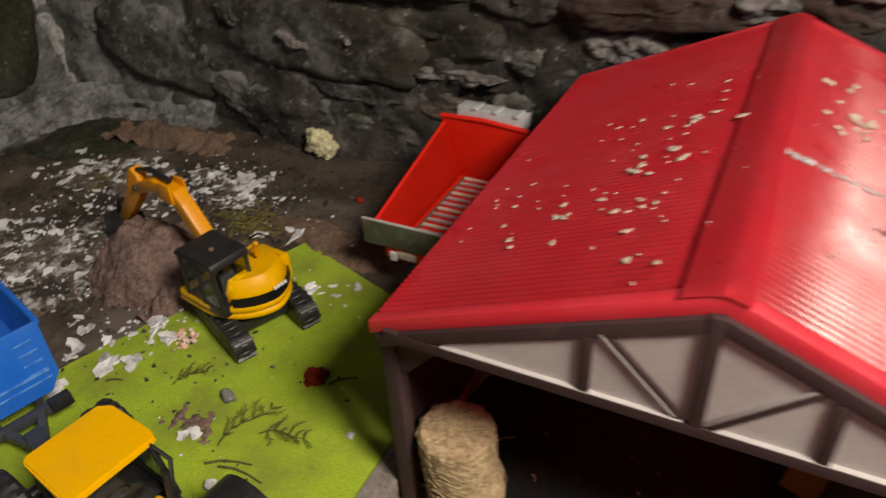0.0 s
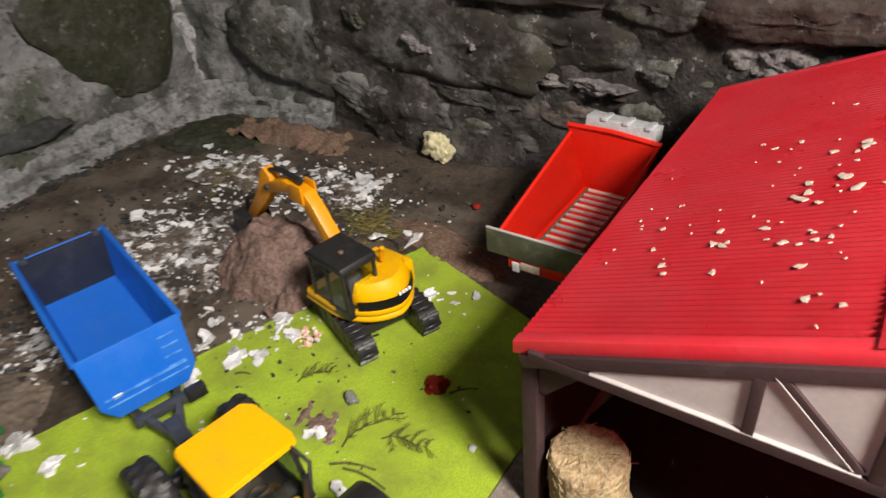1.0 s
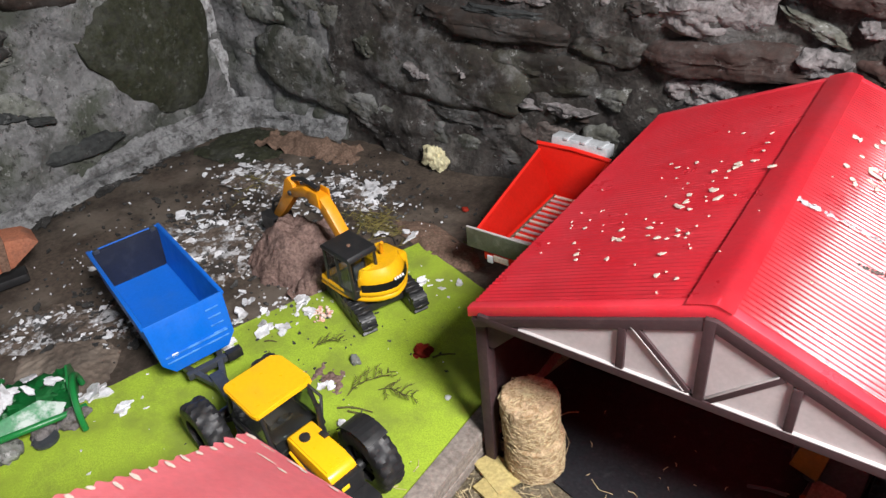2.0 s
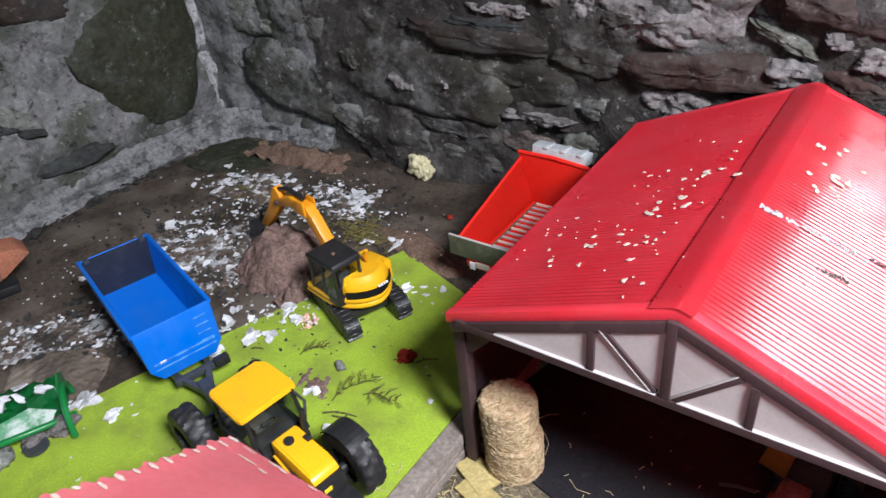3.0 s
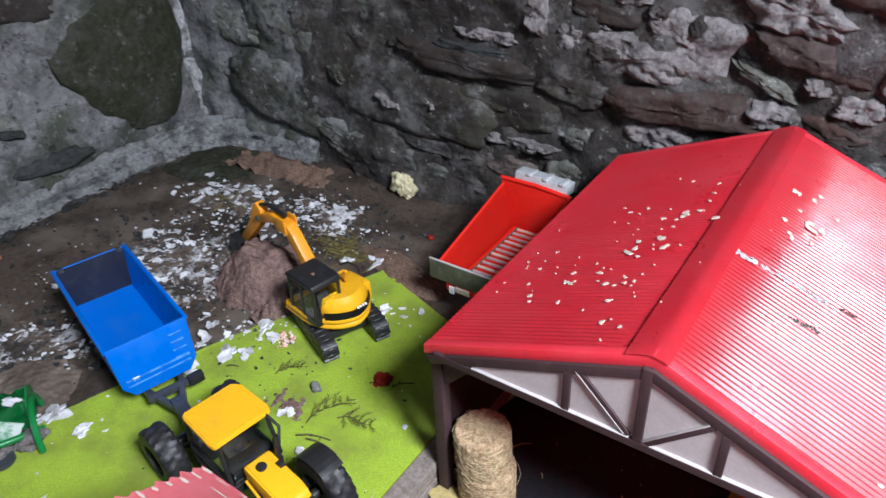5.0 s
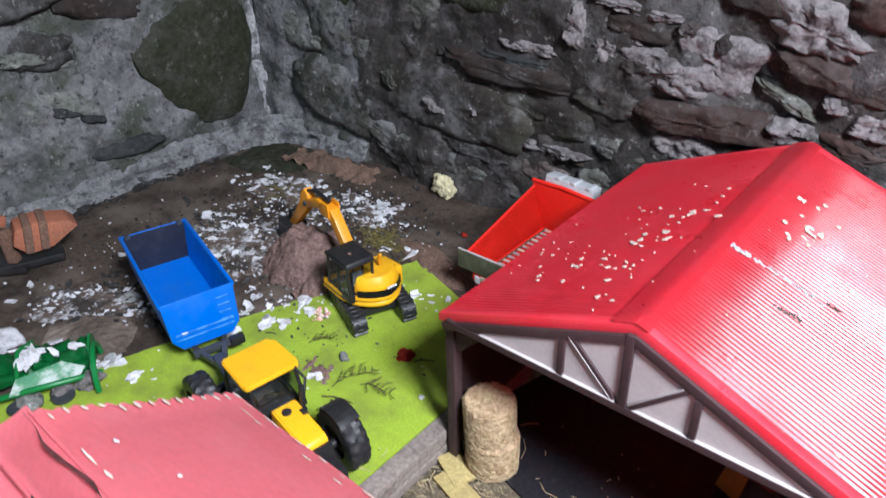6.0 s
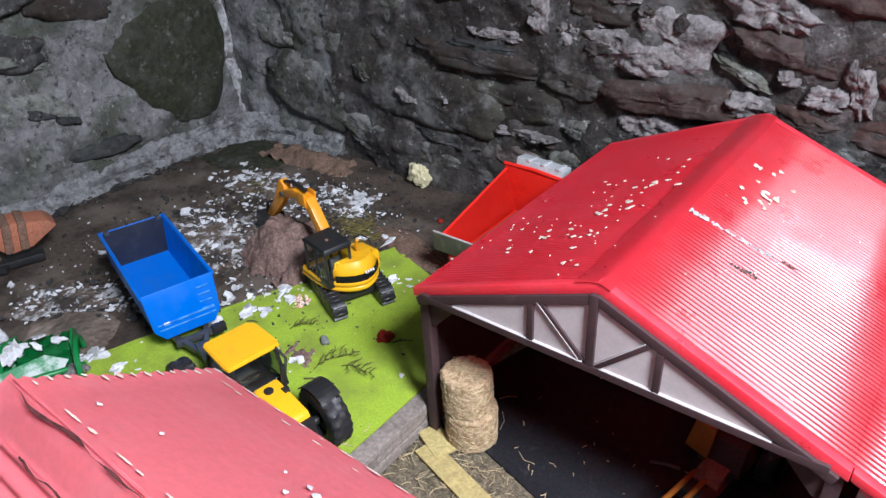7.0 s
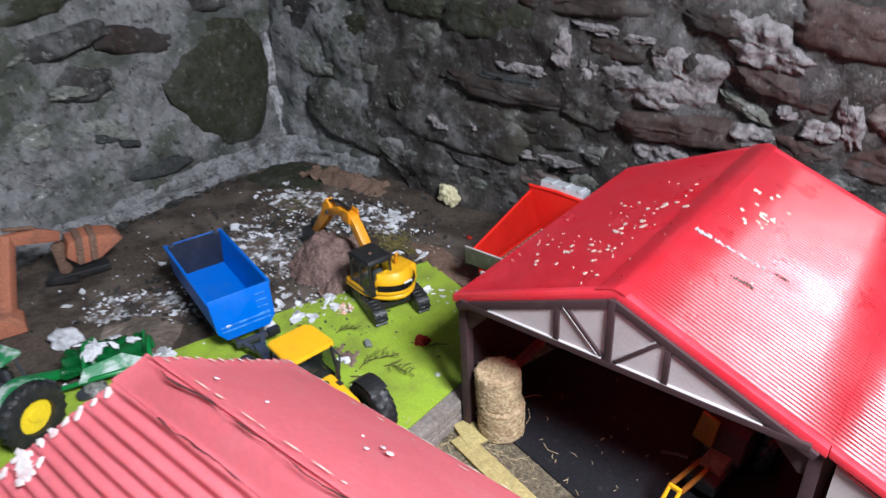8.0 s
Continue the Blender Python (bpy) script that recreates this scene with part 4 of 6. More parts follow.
near_n = Vector((0, NEAR[1][1] - NEAR[0][1], NEAR[0][0] - NEAR[1][0]))
bm = bmesh.new()
for k in range(13):     # bare ends of the waves along the frayed edge
    v = (k + 0.75) * 0.0092 / 0.1752
    flake_into(bm, near_roof(-0.1735 - 0.1185 * v + rnd.uniform(0.004, 0.008), v, 0.0012), near_n, rnd.uniform(0.004, 0.0075), rnd, 0.1, 1.5, 8, 0.0008)
for k in range(14):     # a larger peeled patch near the lower corner
    flake_into(bm, near_roof(-0.203 + rnd.gauss(0, 0.004), 0.40 + rnd.gauss(0, 0.03), 0.0014), near_n, rnd.uniform(0.005, 0.011), rnd, 0.12, 1.3, 11, 0.0008)
part("peeled_card", bm, M["bare_white"], old, "peeled white card along the frayed end", smooth=None)["kind"] = "stuff"
bm = bmesh.new()
for x0, y0, sz in ((-0.035, -0.204, 0.0042), (-0.028, -0.207, 0.0050), (-0.034, -0.217, 0.0036), (-0.05, -0.205, 0.002), (0.03, -0.2, 0.004), (-0.12, -0.245, 0.003), (-0.09, -0.235, 0.0025)):
    flake_into(bm, old_roof(x0, y0, 0.0026), OLD_N if OLD_N.z > 0 else -OLD_N, sz, rnd, 0.1)
part("paint_chip", bm, M["flake"], old, "white flakes lying on the faded roof", smooth=None)["kind"] = "stuff"
part("end_wall", prism([(-0.385, 0.0), (-0.172, 0.0), (-0.172, 0.172), (OLD_RIDGE[0], 0.244), (-0.385, 0.128)], 0.006, pose(-0.125, 0, 0, 0, 0, 90)), M["truss"], old, "brown end wall")
part("side_wall", one_box(0.46, 0.006, 0.165, 0.11, -0.172, 0.0835), M["truss"], old, "brown side wall")
part("side_wall", one_box(0.46, 0.006, 0.128, 0.11, -0.385, 0.0645), M["truss"], old, "brown side wall")


# ---- blue trailer ----
def wheel(parent, at, r, w, tread=22, axis=0.0, rim="black", lug=0.0016):
    """A toy wheel standing upright with its axle along local y."""
    hub = new("wheel")
    hub.parent = parent
    hub.matrix_basis = pose(*at, 0, 0, axis)
    bm = bmesh.new()
    prof = [(0.56, -0.5), (0.80, -0.5), (0.93, -0.46), (0.985, -0.36), (1.0, -0.2), (1.0, -0.03), (1.0, 0.03), (1.0, 0.2), (0.985, 0.36), (0.93, 0.46), (0.80, 0.5), (0.56, 0.5)]
    seg = tread * 5
    rows = []
    for k, y in prof:
        row = []
        for j in range(seg):
            th = 2 * math.pi * j / seg
            lean = tread * th / (2 * math.pi) + abs(y) * 1.5 + (0.5 if y > 0 else 0.0)
            up = lug * 1.5 if k > 0.9 and 0.03 < abs(y) and lean % 1.0 < 0.42 else 0.0
            row.append(bm.verts.new(((k * r + up) * math.cos(th), y * w, (k * r + up) * math.sin(th))))
        rows.append(row)
    for p, q in zip(rows, rows[1:] + rows[:1]):
        for j in range(seg):
            bm.faces.new((p[j], p[(j + 1) % seg], q[(j + 1) % seg], q[j]))
    part("tyre", bm, M["rubber"], hub, smooth=35)
    bm = bmesh.new()
    cyl(bm, r * 0.57, w * 0.5, pose(0, 0, 0, 90), 28, bevel=0.0008)
    cyl(bm, r * 0.2, w * 0.7, pose(0, 0, 0, 90), 14, bevel=0.0005)
    for j in range(6):
        cyl(bm, r * 0.045, w * 0.56, pose(0, 0, 0, 0, j * 60, 0) @ pose(r * 0.36, 0, 0, 90), 8)
    part("rim", bm, M[rim], hub, smooth=35)
    return hub


def blue_trailer():
    t = thing("toy_trailer", pose(-0.4735, -0.0395, GROUND, 0, 0, -15.6), "blue plastic toy tipping trailer, empty, its inside darkened for shade", "toy trailer")
    L, W, Z0, Z1 = 0.156, 0.069, 0.0205, 0.0690   # local x towards the drawbar
    th = 0.0022

    def ring(l0, l1, w, z):
        return [(-l0, -w, z), (l1, -w, z), (l1, w, z), (-l0, w, z)]
    bm = bmesh.new()
    out_lo, out_mid, out_hi = ring(L / 2 - 0.004, L / 2 + 0.0085, W / 2 - 0.0105, Z0), ring(L / 2 - 0.003, L / 2 + 0.0066, W / 2 - 0.0022, Z0 + 0.0100), ring(L / 2, L / 2, W / 2, Z1)
    in_lo, in_hi = ring(L / 2 - 0.006, L / 2 + 0.0035, W / 2 - 0.0065, Z0 + 0.0060), ring(L / 2 - th, L / 2 - th, W / 2 - th, Z1)
    v = [[bm.verts.new(q) for q in r] for r in (out_lo, out_mid, out_hi, in_hi, in_lo)]
    for a, b in zip(v, v[1:]):
        for j in range(4):
            bm.faces.new((a[j], a[(j + 1) % 4], b[(j + 1) % 4], b[j]))
    bm.faces.new(v[0][::-1])
    bm.faces.new(v[4])
    bmesh.ops.bevel(bm, geom=bm.edges[:], offset=0.0009, segments=2, affect="EDGES", profile=0.6)
    body = part("body", bm, M["blue"], t)
    # rim rail and front ribs
    part("rim_rail", boxes((L, 0.003, 0.0034, pose(0, W / 2, Z1 - 0.001), 0.0006), (L, 0.003, 0.0034, pose(0, -W / 2, Z1 - 0.001), 0.0006)), M["blue"], t)
    for i in range(4):
        part("step_bar", one_box(0.0022, 0.0115, 0.0012, L / 2 + 0.0016 + 0.0013 * i, W / 2 - 0.013, Z1 - 0.0095 - 0.0075 * i, 0.0004), M["blue_lit"], t, "raised step bar, paler for its lit edge")
    for z in (0.0330, 0.0275):
        part("front_rib", one_box(0.0022, W * 0.80, 0.0013, L / 2 + 0.0062, 0, z + 0.003, 0.0004), M["blue_lit"], t, "raised rib, paler for its lit edge")
    part("label_patch", one_box(0.0009, 0.0055, 0.0026, L / 2 + 0.0066, -W * 0.28, 0.0362, 0.0003), M["label_white"], t, "small white sticker")
    part("tailgate", one_box(0.0035, W - 0.006, Z1 - Z0 - 0.003, -L / 2 + 0.0046, 0, (Z0 + Z1) / 2 + 0.001, 0.0006, ry=-2.5), M["blue_shade"], t, "tailgate darkened for the shade inside")
    for y in (-1, 1):
        part("tail_hinge", one_box(0.006, 0.005, 0.004, -L / 2 + 0.0035, y * (W / 2 - 0.007), Z1 - 0.001, 0.0008), M["steel_dark"], t)
        part("chassis_rail", one_box(L * 0.9, 0.005, 0.007, 0.0, y * 0.012, Z0 - 0.0042, 0.0008), M["steel_dark"], t)
        for x in (-0.036, 0.006):
            wheel(t, (x, y * 0.0215, 0.0098), 0.0098, 0.0105, 16)
    for x in (-0.036, 0.006):
        part("axle", cyl(bmesh.new(), 0.0016, 0.04, pose(x, 0, 0.0098, 90), 10), M["steel_dark"], t)
    # A-shaped drawbar
    for y in (-1, 1):
        part("drawbar_arm", one_box(0.048, 0.005, 0.0055, L / 2 + 0.024, y * 0.0085, 0.0150, 0.0008, rz=y * -18), M["steel_dark"], t)
    part("drawbar_beam", one_box(0.006, 0.044, 0.0062, L / 2 + 0.0145, 0.004, 0.0150, 0.0008), M["steel_dark"], t)
    part("jack", one_box(0.007, 0.0135, 0.009, L / 2 + 0.018, 0.0235, 0.0175, 0.001), M["black"], t)
    part("drawbar_eye", one_box(0.03, 0.011, 0.0085, L / 2 + 0.046, 0, 0.0165, 0.0016), M["steel_dark"], t)
    part("coupling", cyl(bmesh.new(), 0.005, 0.012, pose(L / 2 + 0.062, 0, 0.0165), 16, bevel=0.0008), M["black"], t)
    return t


blue_trailer()


# ---- yellow tractor ----
def yellow_tractor():
    t = thing("toy_tractor", pose(-0.2555, -0.0915, GROUND, 0, 0, -9.0), "yellow toy tractor with black cab frame and large tyres", "toy tractor")
    # local x forward
    part("chassis", one_box(0.150, 0.020, 0.014, 0.008, 0, 0.026, 0.002), M["black"], t)
    wheels = ((-0.062, 0.0310, 0.0225), (-0.060, -0.0320, 0.0240), (0.0560, 0.0320, 0.0265), (0.0560, -0.0320, 0.0265))
    for x, y, r in wheels:
        wheel(t, (x, y, r), r, 0.0190, 20, lug=0.0008)
    for x in (-0.062, 0.056):
        part("axle", cyl(bmesh.new(), 0.004, 0.06, pose(x, 0, 0.0255, 90), 12), M["black"], t)
    # hood
    bm = prism([(0.025, 0.036), (0.025, 0.0585), (0.029, 0.0598), (0.070, 0.0560), (0.0735, 0.052), (0.0735, 0.036)], 0.0215, bevel=0.0022)
    part("hood", bm, M["yellow"], t, "yellow engine hood")
    part("hood_lid", prism([(0.028, 0.0590), (0.028, 0.0605), (0.068, 0.0568), (0.068, 0.0552)], 0.0180, bevel=0.0005), M["yellow"], t)
    part("intake_cap", cyl(bmesh.new(), 0.0038, 0.0022, pose(0.036, -0.002, 0.0602, 0, 5.3, 0), 20, bevel=0.0005), M["black"], t, "round black air intake")
    part("hood_notch", prism([(-0.0030, -0.0022), (0.0030, -0.0022), (0.0030, 0.0022), (-0.0030, 0.0022)], 0.0022, pose(0.043, 0.0085, 0.0594, 84.7, 0, 5), bevel=0.0004), M["black"], t, "dark notch in the hood")
    part("grille", one_box(0.006, 0.0225, 0.022, 0.0752, 0, 0.040, 0.0015), M["black"], t, "black front grille")
    part("nose", one_box(0.018, 0.026, 0.016, 0.084, 0, 0.028, 0.003), M["black"], t)
    part("badge", one_box(0.0006, 0.006, 0.0036, 0.0784, -0.004, 0.046, 0.0002), M["rim_yellow"], t)
    part("front_weight", one_box(0.012, 0.024, 0.012, 0.097, 0, 0.022, 0.002), M["steel_dark"], t)
    for y in (-1, 1):
        part("side_rail", tube([(0.030, y * 0.0125, 0.050), (0.054, y * 0.0140, 0.046), (0.061, y * 0.0140, 0.043), (0.063, y * 0.0140, 0.034)], 0.0010, 8), M["yellow"], t, "thin yellow hand rail")
        part("hood_side", one_box(0.044, 0.002, 0.016, 0.050, y * 0.0114, 0.038, 0.0006), M["black"], t)
        arc = [(0.0560 + 0.0288 * math.cos(a), 0.0265 + 0.0288 * math.sin(a)) for a in [radians(62 + 10 * k) for k in range(9)]]
        part("mudguard", prism(arc + [(0.0560 + (x - 0.0560) * 0.965, 0.0265 + (z - 0.0265) * 0.965) for x, z in arc[::-1]], 0.0185, pose(0, y * 0.0320, 0), bevel=0.0003), M["black"], t, "smooth black front mudguard")
    # cab
    part("cab_floor", one_box(0.052, 0.044, 0.008, -0.004, 0, 0.036, 0.0015), M["black"], t)
    part("cab_rear_body", one_box(0.010, 0.040, 0.024, -0.032, 0, 0.046, 0.002), M["black"], t)
    post = (((-0.032, 0.052), (-0.022, 0.0815)), ((0.0235, 0.046), (0.0165, 0.0815)))
    for y in (-1, 1):
        for (x0, z0), (x1, z1) in post:
            part("cab_post", tube([(x0, y * 0.0200, z0), (x1, y * 0.0190, z1)], 0.0016, 8), M["black"], t)
        part("cab_rail", tube([(-0.03, y * 0.0205, 0.046), (0.023, y * 0.0205, 0.046)], 0.0014, 8), M["black"], t)
        part("side_window", prism([(-0.029, 0.048), (0.022, 0.048), (0.0155, 0.080), (-0.021, 0.080)], 0.0006, pose(0, y * 0.0193, 0)), M["glass"], t, "smoky side window").visible_shadow = False
    part("windscreen", one_box(0.0006, 0.036, 0.034, 0.0202, 0, 0.0635, 0, ry=-11), M["glass"], t, "smoky windscreen").visible_shadow = False
    part("dashboard", one_box(0.010, 0.034, 0.014, 0.016, 0, 0.047, 0.002), M["black"], t)
    part("seat", boxes((0.016, 0.016, 0.006, pose(-0.010, 0, 0.045), 0.002), (0.005, 0.016, 0.018, pose(-0.019, 0, 0.054, 0, -8, 0), 0.002)), M["steel_dark"], t, "grey driver's seat")
    bm = bmesh.new()
    bmesh.ops.create_circle(bm, cap_ends=False, segments=20, radius=0.0058, matrix=pose(0.008, 0, 0.0575, 0, -25, 0))
    ringpts = [v.co.copy() for v in bm.verts]
    bm.free()
    part("steering_wheel", tube(ringpts + ringpts[:1], 0.0008, 6), M["black"], t)
    # roof: eight-sided panel, slightly domed
    bm = bmesh.new()
    pts = [(-0.0265, -0.0205), (-0.0225, -0.0230), (0.0140, -0.0235), (0.0185, -0.0220), (0.0180, 0.0225), (0.0130, 0.0245), (-0.0200, 0.0235), (-0.0265, 0.0185)]
    lo = [bm.verts.new((x, y, 0.0795)) for x, y in pts]
    hi = [bm.verts.new((x * 0.98, y * 0.98, 0.0835)) for x, y in pts]
    for j in range(8):
        bm.faces.new((lo[j], lo[(j + 1) % 8], hi[(j + 1) % 8], hi[j]))
    bm.faces.new(lo[::-1])
    bm.faces.new(hi)
    bmesh.ops.bevel(bm, geom=bm.edges[:], offset=0.0009, segments=2, affect="EDGES")
    roof = part("roof", bm, M["yellow"], t, "flat yellow cab roof")
    # exhaust stack and mirror arm on the left side
    part("exhaust", tube([(0.034, 0.0125, 0.052), (0.034, 0.0130, 0.062), (0.032, 0.0150, 0.074)], 0.0021, 12), M["black"], t, "black exhaust stack")
    part("mirror_arm", tube([(0.0165, 0.0195, 0.079), (0.027, 0.0215, 0.074), (0.0335, 0.0150, 0.064)], 0.0012, 8), M["black"], t)
    part("hitch", one_box(0.022, 0.012, 0.008, -0.074, 0, 0.020, 0.0015), M["steel_dark"], t)
    for y in (-0.014, 0.014):
        part("lift_arm", tube([(-0.045, y, 0.030), (-0.062, y * 1.2, 0.018), (-0.070, y * 1.2, 0.016)], 0.0018, 8), M["black"], t)
    return t


yellow_tractor()


# ---- yellow excavator ----
def track_mesh(length, height, width):
    """A rubber crawler track: a rounded loop with raised bars."""
    bm = bmesh.new()
    r = height / 2
    loop = []
    half = length / 2 - r
    n = 12
    for i in range(n + 1):
        a = -math.pi / 2 + math.pi * i / n
        loop.append((half + r * math.cos(a), r + r * math.sin(a)))
    for i in range(n + 1):
        a = math.pi / 2 + math.pi * i / n
        loop.append((-half + r * math.cos(a), r + r * math.sin(a)))
    prism(loop, width, bm=bm)
    per = 4 * half + 2 * math.pi * r
    bars = 28
    for i in range(bars):
        s = per * i / bars
        if s < 2 * half:
            x, z, a = -half + s, 0, 180
        elif s < 2 * half + math.pi * r:
            q = (s - 2 * half) / r
            x, z, a = half + r * math.sin(q), r - r * math.cos(q), 180 - math.degrees(q)
        elif s < 4 * half + math.pi * r:
            x, z, a = half - (s - 2 * half - math.pi * r), 2 * r, 0
        else:
            q = (s - 4 * half - math.pi * r) / r
            x, z, a = -half - r * math.sin(q), r + r * math.cos(q), -math.degrees(q)
        box(bm, 0.0030, width * 0.98, 0.0052, pose(x, 0, z, 0, a, 0), 0.0005, 1)
        box(bm, 0.0052, width * 0.26, 0.0040, pose(x, 0, z, 0, a, 0))
    return bm


def excavator():
    t = thing("toy_excavator", pose(-0.3300, 0.0915, GROUND, 0, 0, 156.0), "yellow toy tracked excavator with black cab, its arm over soil", "toy excavator")
    # local x points along the boom; the rear faces -x
    for y in (-1, 1):
        tr = part("track", track_mesh(0.092, 0.0195, 0.0150), M["track"], t, "black rubber track", m=pose(0, y * 0.0265, 0.001))
        for x in (-0.034, -0.017, 0.0, 0.017, 0.034):
            part("roller", cyl(bmesh.new(), 0.0058, 0.0160, pose(x, 0, 0.0098, 90), 14, bevel=0.0006), M["black"], tr)
    part("undercarriage", boxes((0.05, 0.040, 0.009, pose(0, 0, 0.0125), 0.002)), M["black"], t)
    part("slew_ring", cyl(bmesh.new(), 0.016, 0.006, pose(0, 0, 0.0195), 28), M["black"], t)
    part("blade", one_box(0.004, 0.066, 0.016, 0.054, 0, 0.012, 0.001), M["black"], t)
    # rounded rear body
    up = []
    for i in range(19):
        a = math.pi / 2 + math.pi * i / 18
        up.append((0.004 + 0.0415 * math.cos(a) * (1 - 0.10 * abs(math.sin(a))), 0.0335 * math.sin(a)))

    def hull(z_low, z_high, grow_low, grow_high, front, levels=5, dome=0.0, cut=None):
        line = [q for q in up if cut is None or q[0] <= cut]
        wide = 0.0335 if cut is None else max(y for x, y in line)
        bm = bmesh.new()
        rows = []
        for k in range(levels + 1):
            q = k / levels
            g = grow_low + (grow_high - grow_low) * q + 0.05 * math.sin(math.pi * q)
            pts = [(x * g, y * g) for x, y in line] + [(front, -wide * g), (front, wide * g)]
            rows.append([bm.verts.new((x, y, z_low + (z_high - z_low) * q + dome * q * (1 - (y / 0.04) ** 2) * (0.4 + x * -8))) for x, y in pts])
        n = len(rows[0])
        for a, b in zip(rows, rows[1:]):
            for j in range(n):
                bm.faces.new((a[j], a[(j + 1) % n], b[(j + 1) % n], b[j]))
        bm.faces.new(rows[0][::-1])
        bm.faces.new(rows[-1])
        bmesh.ops.bevel(bm, geom=[e for e in bm.edges if len(e.link_faces) == 2 and e.calc_face_angle(0) > 0.7], offset=0.0016, segments=2, affect="EDGES")
        return bm
    part("deck", hull(0.0225, 0.0285, 0.97, 1.0, 0.034), M["yellow"], t, "yellow deck skirt")
    part("counterweight", hull(0.0285, 0.0365, 1.0, 1.02, 0.030), M["yellow"], t, "rounded yellow counterweight")
    # dark grille band let into the rear
    bm = bmesh.new()
    rows = []
    for z, g in ((0.0345, 1.045), (0.0430, 1.03)):
        rows.append([bm.verts.new((x * g, y * g, z)) for x, y in up[4:15]])
    for j in range(10):
        bm.faces.new((rows[0][j], rows[0][j + 1], rows[1][j + 1], rows[1][j]))
    bmesh.ops.solidify(bm, geom=bm.faces[:], thickness=0.002)
    grille = part("grille", bm, M["black"], t, "curved black rear grille")
    part("engine_cover", hull(0.0365, 0.0530, 1.0, 0.84, -0.0150, 6, 0.003, -0.0165), M["yellow"], t, "domed yellow engine cover")
    for y in (-0.0055, -0.0015, 0.0025, 0.0065):
        part("letter_bar", one_box(0.0010, 0.0020, 0.0024, -0.0395, y * 0.75 - 0.004, 0.0446, 0.0003, ry=20), M["label_white"], grille, "white maker's mark as plain bars")
    # right-hand side body beside the boom (towards -y), cab towards +y
    part("side_body", prism([(-0.022, 0.0290), (0.022, 0.0290), (0.022, 0.0400), (0.010, 0.0475), (-0.022, 0.0510)], 0.0290, pose(0, -0.0150, 0), bevel=0.0030), M["yellow"], t, "yellow side body")
    part("exhaust", tube([(-0.006, -0.012, 0.052), (-0.006, -0.012, 0.0600), (-0.0085, -0.012, 0.0640)], 0.0018, 10), M["orange"], t, "short exhaust pipe")
    cab = part("cab", boxes((0.040, 0.0300, 0.009, pose(0.013, 0.0165, 0.0330), 0.0015)), M["black"], t, "black cab with smoky windows", m=pose(-0.0125, 0.003, 0))
    part("cab_roof", prism([(-0.010, 0.0725), (-0.0085, 0.0760), (0.030, 0.0760), (0.0345, 0.0725), (0.0345, 0.0700), (-0.010, 0.0700)], 0.0315, pose(0, 0.0165, 0), bevel=0.0012), M["black"], cab, "flat black cab roof")
    part("roof_bolt", cyl(bmesh.new(), 0.0018, 0.0014, pose(0.008, 0.018, 0.0765), 10), M["rust_dark"], cab)
    for y in (0.0025, 0.0305):
        for x0, x1 in ((-0.007, -0.007), (0.013, 0.012), (0.0325, 0.0305)):
            part("cab_pillar", tube([(x0, y, 0.035), (x1, y, 0.0715)], 0.0016, 8), M["black"], cab)
        part("side_window", one_box(0.038, 0.0006, 0.032, 0.0128, y, 0.054), M["glass"], cab, "smoky side window").visible_shadow = False
    part("rear_window", one_box(0.0006, 0.026, 0.020, -0.0068, 0.0165, 0.060), M["glass"], cab, "smoky rear window").visible_shadow = False
    part("cab_seat", boxes((0.012, 0.012, 0.008, pose(0.008, 0.0165, 0.041), 0.002), (0.004, 0.012, 0.016, pose(0.001, 0.0165, 0.050), 0.0015)), M["steel_dark"], cab)
    part("hand_rail", tube([(-0.004, -0.030, 0.050), (0.004, -0.034, 0.052), (0.022, -0.036, 0.048), (0.034, -0.034, 0.040)], 0.0009, 6), M["black"], t, "thin black rail")
    # boom, dipper and bucket
    by = -0.004
    boom = part("boom", prism([(0.026, 0.028), (0.038, 0.028), (0.050, 0.054), (0.070, 0.0780), (0.092, 0.0820), (0.119, 0.0720), (0.123, 0.0790), (0.118, 0.0830), (0.092, 0.0930), (0.064, 0.0905), (0.055, 0.0820), (0.036, 0.0560)], 0.0112, pose(0, by, 0), bevel=0.0014), M["orange"], t, "yellow boom, bent in the middle")
    part("boom_ram", tube([(0.044, by, 0.026), (0.066, by, 0.0760)], 0.0024, 12), M["steel_dark"], t)
    for y in (-0.0067, 0.0067):
        part("boom_cheek", prism([(0.064, 0.080), (0.064, 0.0960), (0.077, 0.0960), (0.083, 0.080)], 0.0018, pose(0, by + y, 0), bevel=0.0005), M["orange"], boom)
    part("dipper_ram", tube([(0.072, by, 0.0960), (0.098, by, 0.0980), (0.118, by, 0.0915)], 0.0024, 10), M["black"], t, "black dipper ram")
    dip = part("dipper", prism([(0.112, 0.0770), (0.114, 0.0890), (0.121, 0.0945), (0.128, 0.0890), (0.139, 0.0690), (0.171, 0.0330), (0.164, 0.0260), (0.131, 0.0580)], 0.0095, pose(0, by, 0), bevel=0.0012), M["orange"], t, "yellow dipper arm")
    part("dipper_pin", cyl(bmesh.new(), 0.0026, 0.0145, pose(0.1195, by, 0.0775, 90), 12), M["steel_dark"], dip)
    part("bucket_link", tube([(0.146, by, 0.0570), (0.174, by, 0.0450), (0.181, by, 0.0280)], 0.0018, 8), M["black"], t)
    bm = prism([(0.162, 0.0320), (0.186, 0.0320), (0.190, 0.0150), (0.177, 0.0060), (0.158, 0.0080), (0.160, 0.0105), (0.176, 0.0090), (0.186, 0.0160), (0.183, 0.0290), (0.162, 0.0290)], 0.024, pose(0, by, 0), bevel=0.0005)
